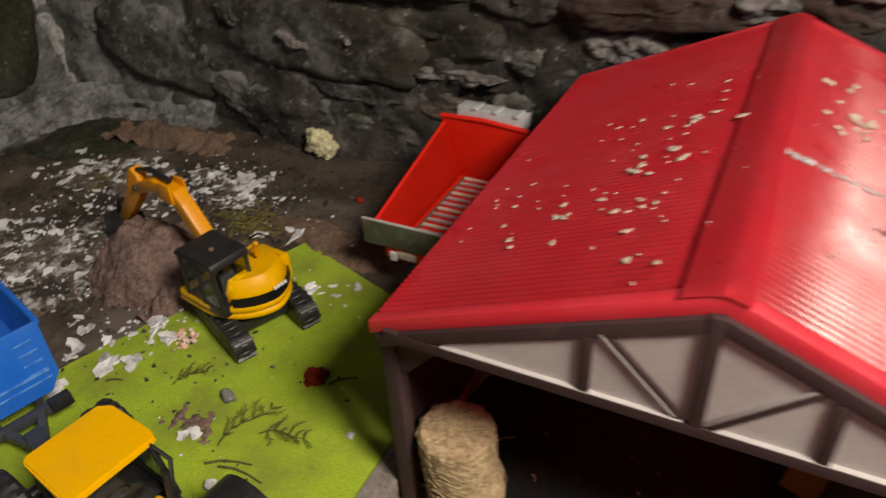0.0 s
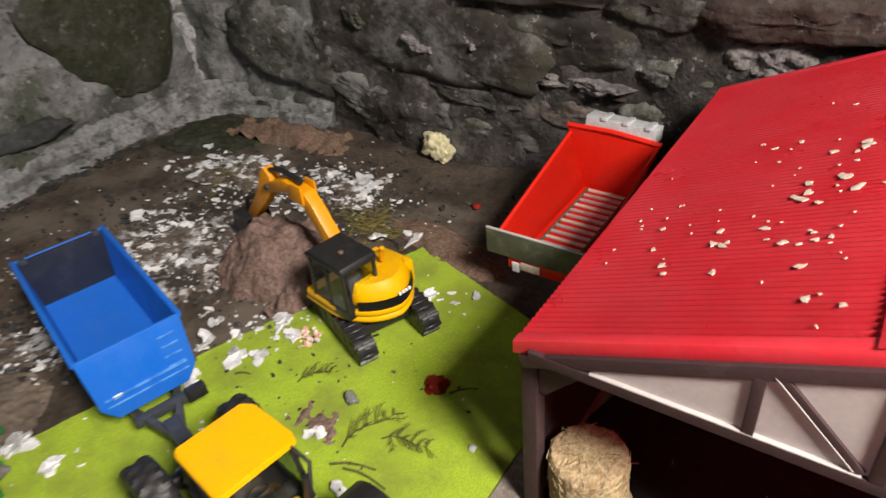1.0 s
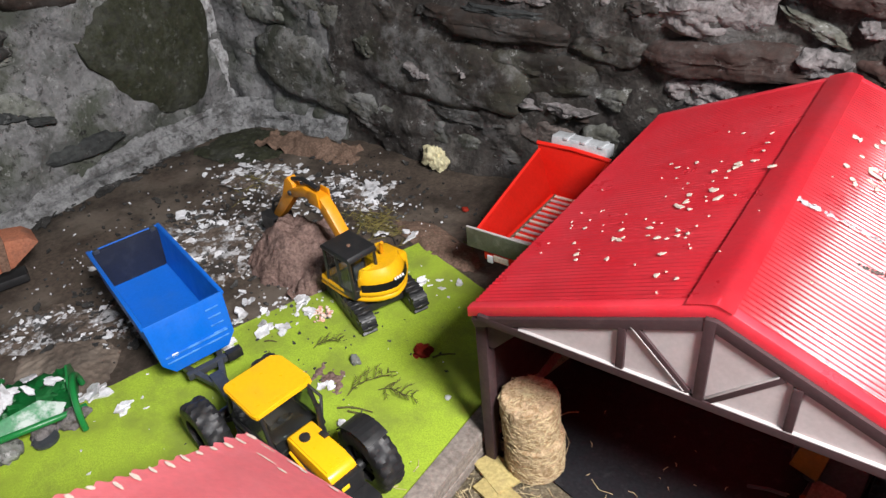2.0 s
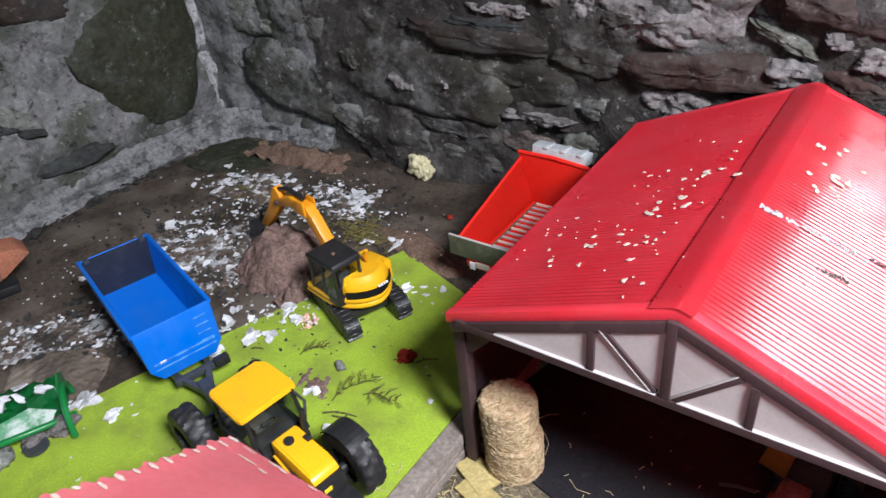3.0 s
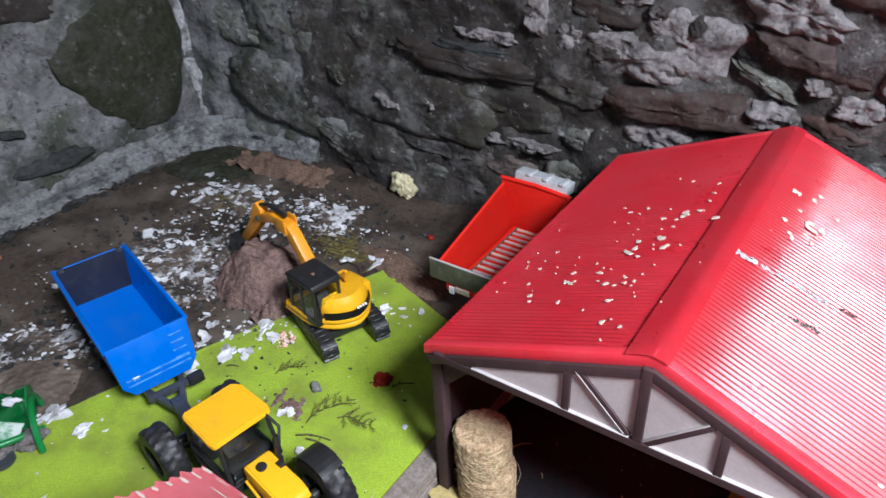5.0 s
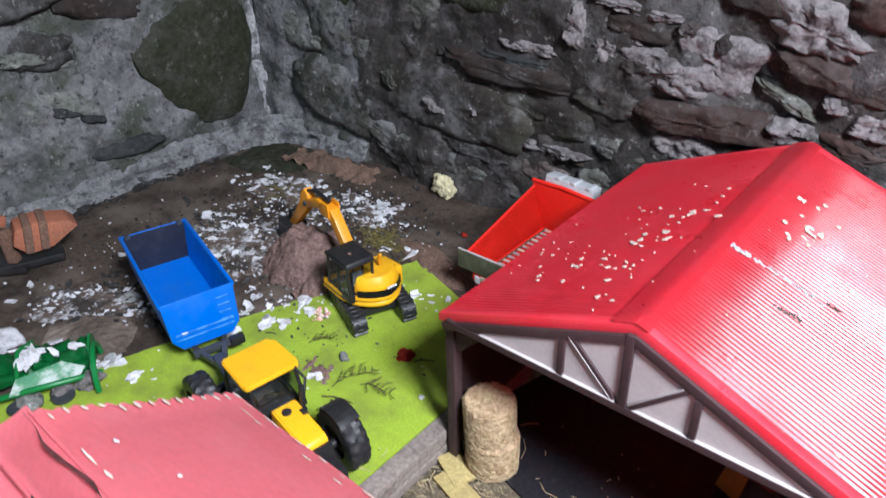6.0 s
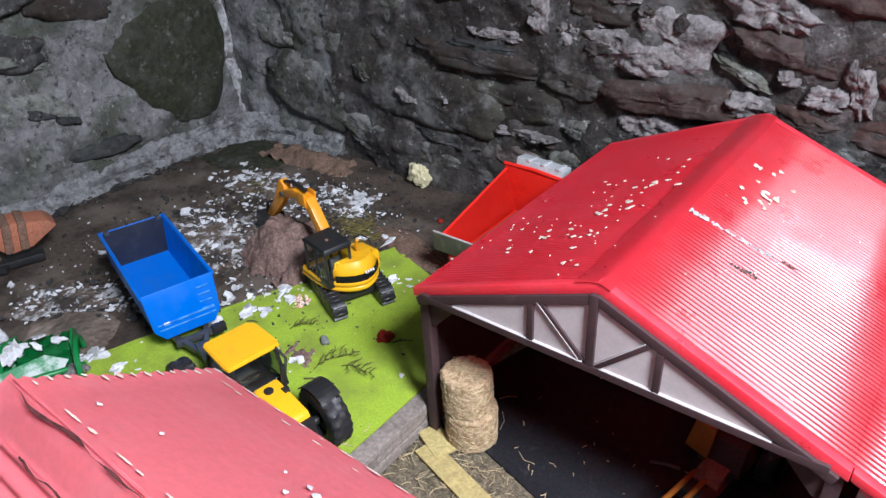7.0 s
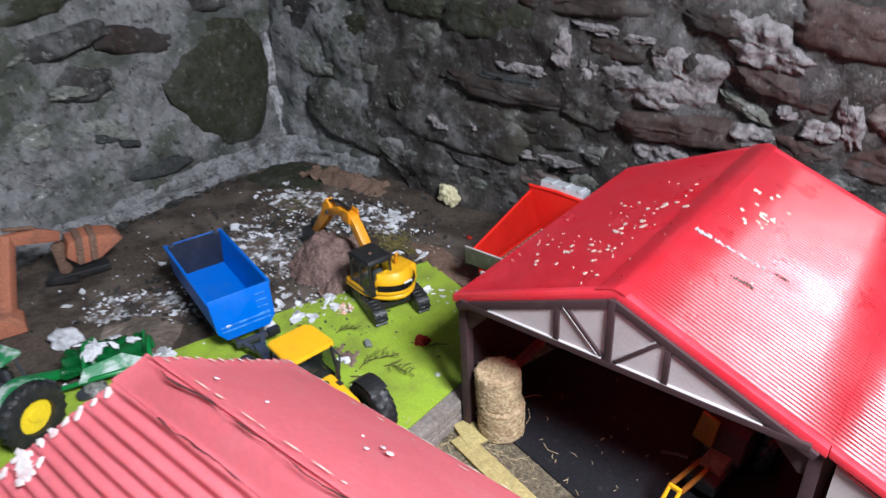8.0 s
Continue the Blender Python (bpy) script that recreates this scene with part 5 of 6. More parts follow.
    for y in (-0.0118, 0.0118):
        prism([(0.162, 0.0318), (0.186, 0.0318), (0.189, 0.0155), (0.177, 0.0065), (0.159, 0.0085)], 0.0014, pose(0, by + y, 0), bm)
    for i in range(4):
        box(bm, 0.005, 0.0026, 0.0014, pose(0.1565, by - 0.0090 + 0.0060 * i, 0.0084, 0, -8, 0))
    part("bucket", bm, M["black"], t, "black toothed digging bucket")
    # the upper part is swung round on the tracks
    for ob in t.children:
        if ob.name.split(".")[0] not in ("track", "undercarriage", "slew_ring", "blade"):
            ob.matrix_basis = pose(0, 0, 0, 0, 0, 13.0) @ ob.matrix_basis
    return t


excavator()


# ---- red spreader trailer by the shed ----
def red_spreader():
    t = thing("toy_spreader", pose(-0.2180, 0.225, GROUND), "bright red plastic toy muck spreader with slatted floor", "toy spreader")
    y0, y1 = -0.060, 0.060
    zn, zf, zb = 0.0615, 0.0900, 0.040

    def side(s):
        def place(u, v):
            top = Vector((s * 0.0375, y0 + (y1 - y0) * u, zn + (zf - zn) * u))
            return Vector((s * 0.0235, y0 + (y1 - y0) * u, zb)).lerp(top, v)
        bm = sheet(10, 10, place, 0.0020)
        return bm
    for s in (-1, 1):
        part("side_panel", side(s), M["red_bright"], t, "sloping red side panel")
        part("top_rail", tube([(s * 0.0375, y0, zn), (s * 0.0375, y1, zf)], 0.0016, 8), M["red_bright"], t)
    part("headboard", prism([(-0.0385, zf - 0.002), (-0.0400, zf + 0.0065), (-0.0360, zf + 0.0080), (0.0360, zf + 0.0050), (0.0400, zf + 0.0030), (0.0385, zf - 0.002), (0.0240, zb), (-0.0240, zb)], 0.003, pose(0, y1 + 0.0005, 0), bevel=0.0008), M["red_bright"], t, "red headboard")
    part("headboard_lip", tube([(-0.040, y1, zf + 0.0065), (0.0, y1 - 0.001, zf + 0.0075), (0.040, y1, zf + 0.0030)], 0.0022, 8), M["red_bright"], t)
    part("bed", one_box(0.047, 0.118, 0.003, 0, 0, zb - 0.0005), M["red_bright"], t)
    for i in range(13):
        part("floor_slat", one_box(0.034, 0.0030, 0.0018, 0, y0 + 0.008 + i * 0.0088, zb + 0.0022, 0.0004), M["zinc"] if i % 3 else M["chipped"], t, "worn pale floor slat")
    for s in (-1, 1):
        part("floor_chain", one_box(0.0022, 0.114, 0.0022, s * 0.0175, 0, zb + 0.0021, 0.0005), M["rust_dark"], t)
    part("tail_plate", one_box(0.083, 0.0016, 0.0215, -0.0070, y0 - 0.0022, zn - 0.0098, 0.0004), M["olive"], t, "grey olive metal tail plate")
    part("tail_edge", one_box(0.083, 0.0022, 0.0012, -0.0070, y0 - 0.0022, zn + 0.0014, 0.0003), M["bright_edge"], t)
    part("tail_beam", one_box(0.062, 0.006, 0.009, 0, y0 + 0.002, zn - 0.027, 0.001), M["red_bright"], t)
    part("number_patch", one_box(0.016, 0.0014, 0.0065, -0.012, y0 - 0.0016, zn - 0.0265, 0.0003), M["flake_cream"], t, "small cream plate")
    part("chassis", one_box(0.028, 0.112, 0.008, 0, 0, zb - 0.008, 0.001), M["red_bright"], t)
    for s in (-1, 1):
        wheel(t, (s * 0.0265, -0.005, 0.0150), 0.0150, 0.0125, 16, axis=90, rim="red_bright")
        part("tail_lamp", one_box(0.006, 0.0022, 0.008, s * 0.024, y0 - 0.0015, zn - 0.029, 0.0006), M["flake"], t)
    part("axle", cyl(bmesh.new(), 0.002, 0.05, pose(0, -0.005, 0.015, 0, 90), 10), M["steel_dark"], t)
    cover = part("beater_cover", one_box(0.060, 0.018, 0.012, 0.004, y1 + 0.0115, zf + 0.0075, 0.0012, rx=-8, ry=3), M["zinc"], t, "ribbed galvanised cover")
    for i in range(3):
        part("cover_rib", one_box(0.005, 0.0185, 0.0030, -0.010 + i * 0.0185, y1 + 0.0112, zf + 0.0141 - 0.0009 * i, 0.0008, rx=-8), M["zinc"], cover)
    part("drawbar", one_box(0.010, 0.020, 0.006, 0, y1 + 0.012, zb - 0.008, 0.001), M["red_bright"], t)
    return t


red_spreader()


# ---- straw bales in the shed ----
def bale(at, r, h, seed, lean=0.0):
    b = thing("straw_bale", pose(*at, lean, lean * 0.6, seed * 37), "round golden straw bale standing on end in the shed", "straw bale", "straw bales")

    rnd = random.Random(seed)
    bm = bmesh.new()
    seg, lev = 64, 14
    rows = []
    prof = [(0.0, 0.0)] + [(k, 0.0) for k in (0.35, 0.7, 0.93)] + [(1.0, 0.06 + 0.88 * i / lev) for i in range(lev + 1)] + [(k, 1.0) for k in (0.93, 0.7, 0.35)]
    for k, q in prof[1:]:
        row = []
        for j in range(seg):
            th = 2 * math.pi * j / seg
            n1 = fract((math.cos(th) * 2, math.sin(th) * 2, q * 2 + seed), 3.0, seed, 4) * 0.03 + wob((th * 9, q * 40, seed), 1.0) * 0.018
            rr = r * (k + (n1 if k > 0.5 else 0.0))
            row.append(bm.verts.new((rr * math.cos(th), rr * math.sin(th), h * q + 0.0012 * wob((k * 9, th * 4, seed), 1.3) * (0.1 < q))))
        rows.append(row)
    for a, c in zip(rows, rows[1:]):
        for j in range(seg):
            bm.faces.new((a[j], a[(j + 1) % seg], c[(j + 1) % seg], c[j]))
    bm.faces.new(rows[0][::-1])
    bm.faces.new(rows[-1])
    part("bale_core", bm, M["straw"], b, smooth=None)
    bm = bmesh.new()
    for i in range(420):
        th, q = rnd.uniform(0, 6.28), rnd.uniform(0.03, 0.97)
        if rnd.random() < 0.3:
            k = rnd.uniform(0, 0.95)
            c = Vector((r * k * math.cos(th), r * k * math.sin(th), h + 0.0003))
            d = Vector((rnd.gauss(0, 1), rnd.gauss(0, 1), 0.1)).normalized()
        else:
            c = Vector((r * 1.01 * math.cos(th), r * 1.01 * math.sin(th), h * q))
            d = (Vector((-math.sin(th), math.cos(th), 0)) * rnd.choice((-1, 1)) + Vector((0, 0, rnd.gauss(0, 0.45))) + Vector((math.cos(th), math.sin(th), 0)) * rnd.uniform(0, 0.2)).normalized()
        le = rnd.uniform(0.003, 0.009)
        tube([c - d * le / 2, c + d * le / 2], 0.0002, 4, bm)
    loose = part("loose_straw", bm, M["straw_stalk"], b, "pale loose stalks", smooth=None)
    loose["kind"] = "stuff"
    return b


bale((-0.1150, 0.0205, 0.002), 0.0222, 0.0362, 1)
bale((-0.1172, 0.0200, 0.0384), 0.0212, 0.0358, 2, lean=-1.5)


# ---- yellow loader inside the shed ----
def loader():
    t = thing("toy_loader", pose(0.074, 0.098, 0.002, 0, 0, 262), "orange yellow toy loader with raised yellow frame in the dark shed", "toy loader")
    # local x forward, towards the open front of the shed
    part("chassis", one_box(0.100, 0.026, 0.012, 0.0, 0, 0.020, 0.002), M["black"], t)
    # body, nose, cab panel and arms wear darker colours in place of shade
    part("body", prism([(-0.040, 0.024), (-0.040, 0.050), (-0.010, 0.060), (0.012, 0.054), (0.018, 0.030), (0.014, 0.024)], 0.034, bevel=0.002), M["shed_shade"], t, "red brown body darkened for the shed's shade")
    nose = part("nose", prism([(0.014, 0.020), (0.014, 0.034), (0.028, 0.032), (0.036, 0.027), (0.036, 0.020)], 0.020, bevel=0.002), M["rust_dark"], t, "nose browned down for the shed's shade")
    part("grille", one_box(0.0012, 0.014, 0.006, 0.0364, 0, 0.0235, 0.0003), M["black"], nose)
    part("cab_panel", prism([(-0.009, 0.0), (0.010, -0.002), (0.013, 0.030), (-0.003, 0.032)], 0.003, pose(0.018, -0.018, 0.036, 0, 0, 86), bevel=0.0008), M["shaded_orange"], t, "flat orange cab panel, dimmed for the shed's shade")
    part("lever", tube([(0.036, -0.044, 0.016), (0.036, -0.032, 0.023), (0.036, -0.020, 0.027)], 0.0013, 8), M["steel_dark"], t, "thin grey lever")
    for y in (-0.0255, 0.0255):
        wheel(t, (-0.030, y, 0.0205), 0.0205, 0.0145, 16, rim="black")
    lift = part("lift_frame", one_box(0.003, 0.011, 0.004, 0.080, -0.006, 0.036, 0.0008), M["yellow"], t, "open yellow lift frame")
    for y in (-0.0105, -0.0015):
        part("frame_rail", tube([(0.080, y, 0.036), (0.088, y - 0.001, 0.025), (0.095, y - 0.002, 0.016)], 0.0017, 8), M["yellow"], lift)
    part("frame_foot", one_box(0.004, 0.026, 0.005, 0.097, -0.014, 0.0125, 0.001), M["yellow"], lift)
    part("ram", tube([(0.080, -0.006, 0.022), (0.088, -0.006, 0.027)], 0.0016, 8), M["zinc"], lift, "bare metal ram")
    for y in (-0.001, -0.011):
        part("lift_arm", tube([(0.030, y, 0.026), (0.080, y, 0.035)], 0.0022, 8), M["shaded_orange"], t)
    return t


loader()

# boards and straw on the shed floor
tagged(part("board_piece", one_box(0.034, 0.021, 0.003, -0.1345, -0.0035, 0.0037, 0.0005, rz=-24), M["board"]), "small piece of yellow chipboard on the floor", "board")
tagged(part("board_strip", one_box(0.150, 0.020, 0.003, -0.068, -0.0335, 0.0028, 0.0005, rz=-15), M["board"]), "strip of yellow chipboard along the black sheet", "board")


def stalks(name, spots, label, category, seed, mat="straw_stalk", r=0.0003, kind="stuff"):
    rnd = random.Random(seed)
    bm = bmesh.new()
    for cx, cy, cz, sp, n, l0, l1, rise in spots:
        for _ in range(n):
            c = Vector((rnd.gauss(cx, sp), rnd.gauss(cy, sp), cz))
            a, le = rnd.uniform(0, 6.28), rnd.uniform(l0, l1)
            d = Vector((math.cos(a), math.sin(a), 0)) * le
            bend = Vector((-d.y, d.x, 0)) * rnd.uniform(-0.35, 0.35)
            up = Vector((0, 0, le * rnd.uniform(0, rise)))
            tube([c - d / 2 + Vector((0, 0, r)), c + bend * 0.6 + Vector((0, 0, r)) + up * 0.6, c + d / 2 + up + Vector((0, 0, r))], r * rnd.uniform(0.7, 1.3), 4, bm)
    return tagged(part(name, bm, M[mat], smooth=None), label, category, kind=kind)


stalks("straw_litter", ((-0.115, 0.0, 0.0022, 0.022, 26, 0.006, 0.026, 0.05), (-0.05, 0.02, 0.0022, 0.04, 22, 0.002, 0.007, 0.05), (-0.02, 0.05, 0.0022, 0.05, 20, 0.001, 0.004, 0.05),
                        (-0.13, -0.05, 0.0006, 0.035, 170, 0.003, 0.012, 0.12), (-0.06, -0.075, 0.0006, 0.045, 170, 0.003, 0.012, 0.12), (-0.19, -0.055, GROUND + 0.0004, 0.008, 6, 0.008, 0.018, 0.1)),
       "pale straw stalks and chaff strewn on the floor", "straw", 4)


# ---- soil, dust and litter on the slab ----
def heap(name, cx, cy, rx, ry, h, mat, label, category, seed, base=GROUND - 0.0015, power=1.0, rough=0.35, cells=70, rot=0.0, ragged=0.3):
    """An uneven heap with a ragged foot and crumbling top."""
    c, s = math.cos(radians(rot)), math.sin(radians(rot))

    def place(u, v):
        a, b = u * 2 - 1, v * 2 - 1
        x, y = cx + (a * rx * c - b * ry * s) * 1.15, cy + (a * rx * s + b * ry * c) * 1.15
        d = math.hypot(a, b) * (1 + ragged * fract((x, y, 0), 26, seed, 5))
        k = max(0.0, 1 - d) ** power
        z = h * min(1.0, k * 1.5) * (1 + rough * fract((x, y, 1), 30, seed + 2, 5)) + 0.0016 * fract((x, y, 2), 130, seed + 4, 3) * min(1, k * 6)
        return Vector((x, y, base + (z if k > 0 else -0.004)))
    return tagged(part(name, sheet(cells, cells, place), M[mat], smooth=70), label, category)


heap("soil_mound", -0.4430, 0.1060, 0.054, 0.049, 0.043, "soil", "heap of reddish brown clay soil under the digger bucket", "soil heap", 3.0, power=0.8)
heap("soil_patch", -0.300, -0.012, 0.024, 0.014, 0.0022, "soil", "thin spill of brown soil on the green mat", "soil", 6.0, cells=60, ragged=0.5)
heap("dust_drift", -0.630, 0.308, 0.075, 0.022, 0.016, "dust", "fluffy brown dust drift at the foot of the wall", "dust", 9.0, rot=5, ragged=0.75, rough=0.6)
heap("moss_patch", -0.735, 0.275, 0.075, 0.05, 0.0030, "stone_green", "damp dark green moss on the slab in the corner", "moss", 12.0, ragged=0.6, rough=0.6)
heap("dirt_ridge", -0.335, 0.200, 0.060, 0.018, 0.006, "dust", "low ridge of brown dirt along the mat edge", "dirt", 15.0, rot=-17)
heap("dirt_mound", -0.520, -0.125, 0.045, 0.035, 0.006, "concrete", "low mound of dark dirt beside the trailer", "dirt", 17.0)


for x, y, rx, ry, rot, sd in ((-0.560, 0.065, 0.075, 0.070, 20, 30.0), (-0.635, 0.215, 0.060, 0.032, 10, 33.0), (-0.490, 0.240, 0.048, 0.034, 0, 36.0), (-0.565, -0.085, 0.070, 0.034, 35, 39.0)):
    heap("plaster_dust", x, y, rx, ry, 0.0028, "plaster_dust", "grey white plaster dust and grit trodden on the slab", "plaster dust", sd, rot=rot, ragged=0.8, rough=0.8, cells=110)


def lump(name, at, sx, sy, sz, mat, label, category, seed, rough=0.4, cuts=3):
    bm = bmesh.new()
    bmesh.ops.create_icosphere(bm, subdivisions=cuts, radius=1.0)
    for v in bm.verts:
        k = 1 + rough * fract(v.co, 1.3, seed, 4) + rough * 0.3 * fract(v.co, 4.5, seed + 1, 3)
        v.co = Vector((v.co.x * sx * k, v.co.y * sy * k, max(v.co.z, -0.5) * sz * k))
    return tagged(part(name, bm, M[mat], m=pose(*at, 0, 0, seed * 40), smooth=70), label, category)


lump("foam_lump", (-0.435, 0.336, GROUND + 0.013), 0.0175, 0.010, 0.019, "foam", "lump of hardened cream foam in the wall foot", "foam", 9, 0.55, 4)
lump("red_tuft", (-0.2446, 0.0556, GROUND + 0.001), 0.0085, 0.0065, 0.0045, "red_fuzz", "small tuft of dark red felt on the mat", "felt tuft", 2, 0.6, 4)
lump("pebble", (-0.289, 0.015, GROUND + 0.002), 0.006, 0.004, 0.004, "stone_speckled", "small grey pebble on the mat", "pebble", 4)
lump("pebble", (-0.345, 0.27, GROUND + 0.0005), 0.004, 0.005, 0.002, "red_fuzz", "small red chip on the slab", "chip", 6)
lump("pebble", (-0.195, 0.022, GROUND + 0.001), 0.0025, 0.0025, 0.002, "flake", "tiny pale pebble on the mat", "pebble", 8)


def litter(name, spots, mat, label, category, seed, thick=0.0009, curl=0.4):
    rnd = random.Random(seed)
    bm = bmesh.new()
    for cx, cy, sx, sy, rot, n, s0, s1 in spots:
        c, s = math.cos(radians(rot)), math.sin(radians(rot))
        for _ in range(n):
            a, b = rnd.gauss(0, sx), rnd.gauss(0, sy)
            size = (s0 + (s1 - s0) * rnd.random() ** 2.6) * 0.85
            flake_into(bm, (cx + a * c - b * s, cy + a * s + b * c, GROUND - 0.0006), (rnd.gauss(0, 0.18), rnd.gauss(0, 0.18), 1), size, rnd, curl, rnd.uniform(1.0, 1.9), rnd.randint(8, 12), thick)
    return tagged(part(name, bm, M[mat], smooth=None), label, category, kind="stuff")


litter("paint_flakes", ((-0.565, 0.070, 0.040, 0.050, 10, 210, 0.003, 0.017), (-0.640, 0.220, 0.035, 0.018, 10, 90, 0.003, 0.017), (-0.495, 0.235, 0.028, 0.020, 0, 90, 0.003, 0.016),
                        (-0.565, -0.085, 0.045, 0.018, 35, 120, 0.003, 0.013), (-0.520, 0.160, 0.035, 0.03, 0, 60, 0.002, 0.011), (-0.40, 0.045, 0.025, 0.020, 40, 36, 0.002, 0.009),
                        (-0.56, 0.0, 0.09, 0.11, 0, 150, 0.001, 0.005), (-0.36, 0.21, 0.03, 0.012, -17, 20, 0.002, 0.006), (-0.290, 0.140, 0.022, 0.010, -17, 14, 0.002, 0.008),
                        (-0.50, -0.175, 0.03, 0.014, 60, 40, 0.003, 0.014), (-0.32, -0.02, 0.07, 0.08, 0, 40, 0.001, 0.003),
                        (-0.56, 0.09, 0.045, 0.065, 10, 340, 0.0010, 0.0050), (-0.50, 0.235, 0.05, 0.03, 0, 160, 0.0010, 0.004), (-0.66, 0.02, 0.06, 0.10, 0, 24, 0.0008, 0.003)),
       "flake", "white paint and plaster flakes littering the dirty slab", "litter", 21)
litter("dark_crumbs", ((-0.55, 0.06, 0.06, 0.07, 0, 200, 0.001, 0.008), (-0.56, -0.08, 0.05, 0.025, 35, 120, 0.002, 0.012), (-0.50, 0.22, 0.05, 0.04, 0, 120, 0.002, 0.010), (-0.39, 0.02, 0.04, 0.04, 0, 50, 0.001, 0.005),
                       (-0.29, 0.0, 0.06, 0.08, 0, 60, 0.0008, 0.003), (-0.40, 0.28, 0.08, 0.03, -8, 40, 0.001, 0.005), (-0.68, 0.05, 0.08, 0.12, 0, 160, 0.001, 0.006), (-0.58, 0.10, 0.06, 0.07, 10, 260, 0.002, 0.010), (-0.48, 0.24, 0.04, 0.025, 0, 140, 0.002, 0.009), (-0.36, 0.28, 0.10, 0.04, -8, 60, 0.001, 0.006), (-0.797, 0.02, 0.006, 0.11, 0, 110, 0.004, 0.016)),
       "stone_dark", "dark crumbs of dirt on slab and mat", "litter", 22, 0.0012, 0.5)


def chips():
    """The larger single pieces of white plaster that lie on the mat."""
    rnd = random.Random(31)
    for x, y, s, long in ((-0.391, 0.007, 0.016, 1.2), (-0.380, 0.012, 0.013, 1.3), (-0.389, 0.050, 0.018, 1.5), (-0.374, 0.046, 0.013, 1.3), (-0.426, 0.002, 0.015, 1.6), (-0.440, 0.024, 0.012, 1.2), (-0.403, -0.030, 0.013, 1.3),
                          (-0.428, -0.126, 0.014, 1.2), (-0.474, -0.148, 0.016, 1.9), (-0.462, -0.132, 0.018, 2.2), (-0.305, 0.1345, 0.011, 1.7), (-0.274, 0.150, 0.008, 1.3), (-0.366, 0.198, 0.011, 2.4),
                          (-0.342, -0.083, 0.012, 1.2), (-0.245, -0.045, 0.012, 1.6), (-0.290, -0.018, 0.010, 1.2), (-0.478, 0.256, 0.018, 1.5), (-0.398, 0.182, 0.012, 2.0)):
        bm = bmesh.new()
        for k in range(3):
            flake_into(bm, (rnd.gauss(0, s * 0.22), rnd.gauss(0, s * 0.22), 0.0), (rnd.gauss(0, 0.2), rnd.gauss(0, 0.2), 1), s * rnd.uniform(0.6, 1.0), rnd, 0.5, long * rnd.uniform(0.8, 1.1), 9, 0.0016)
        tagged(part("plaster_chip", bm, M["flake"], smooth=None, m=pose(x, y, GROUND + 0.0002, 0, 0, rnd.uniform(0, 360))), "crumbly white plaster chip lying among the toys", "plaster chip", "plaster chips")


chips()


def rag(x, y, rot, size, seed):
    """A torn scrap of white plastic film with pulled points, crumpled on the slab."""
    rnd = random.Random(seed)
    bm = bmesh.new()
    rows, n, rings = [], 34, 5
    far = [1.0 + 0.75 * max(0.0, math.sin(j * 6 * math.pi / n * 1.0 + rnd.uniform(-0.5, 0.5))) ** 2 * rnd.uniform(0.3, 1.2) - 0.35 * rnd.random() for j in range(n)]
    for i in range(1, rings + 1):
        k = i / rings
        row = []
        for j in range(n):
            th = 2 * math.pi * j / n
            r = size * k * (1 + (far[j] - 1) * k)
            q = Vector((r * math.cos(th) * 0.7, r * math.sin(th) * 1.1, 0))
            q.z = 0.0014 + abs(0.005 * fract((q.x, q.y, 0), 110.0, seed, 3)) * (1.15 - k * 0.7)
            row.append(bm.verts.new(q))
        rows.append(row)
    mid = bm.verts.new((0, 0, 0.004))
    for j in range(n):
        bm.faces.new((mid, rows[0][j], rows[0][(j + 1) % n]))
        for a, b in zip(rows, rows[1:]):
            bm.faces.new((a[j], b[j], b[(j + 1) % n], a[(j + 1) % n]))
    low = bmesh.ops.duplicate(bm, geom=bm.verts[:] + bm.edges[:] + bm.faces[:])["geom"]
    for v in low:
        if isinstance(v, bmesh.types.BMVert):
            v.co.z -= 0.0005
    bmesh.ops.reverse_faces(bm, faces=[f for f in low if isinstance(f, bmesh.types.BMFace)])
    tagged(part("plastic_scrap", bm, M["flake"], m=pose(x, y, GROUND - 0.0004, 0, 0, rot), smooth=60), "torn crumpled scrap of white plastic film on the slab", "plastic scrap")


rag(-0.468, 0.250, 20, 0.017, 4)
rag(-0.366, 0.203, -60, 0.010, 9)
bm = bmesh.new()
rnd = random.Random(77)
for _ in range(26):
    flake_into(bm, (rnd.gauss(0, 0.007), rnd.gauss(0, 0.005), rnd.uniform(0, 0.002)), (rnd.gauss(0, 0.4), rnd.gauss(0, 0.4), 1), rnd.uniform(0.002, 0.006), rnd, 0.5, 1.4, 6, 0.001)
tagged(part("brick_crumbs", bm, material("pink_brick_crumb", (0.62, 0.30, 0.22), 0.85, dirt=(0.75, 0.68, 0.62), dirt_scale=260, dirt_lo=0.45, dirt_hi=0.55, dirt_amount=0.9), smooth=None, m=pose(-0.358, 0.047, GROUND)), "small pile of pink and white brick crumbs beside the excavator", "crumbs", kind="stuff")

stalks("dry_grass", ((-0.425, 0.198, GROUND - 0.001, 0.014, 120, 0.008, 0.026, 0.7), (-0.395, 0.190, GROUND - 0.001, 0.010, 50, 0.006, 0.018, 0.5), (-0.62, 0.20, GROUND, 0.02, 40, 0.006, 0.02, 0.4)),
       "tuft of dry yellow green grass and roots", "dry grass", 14, "dry_grass", 0.00026)


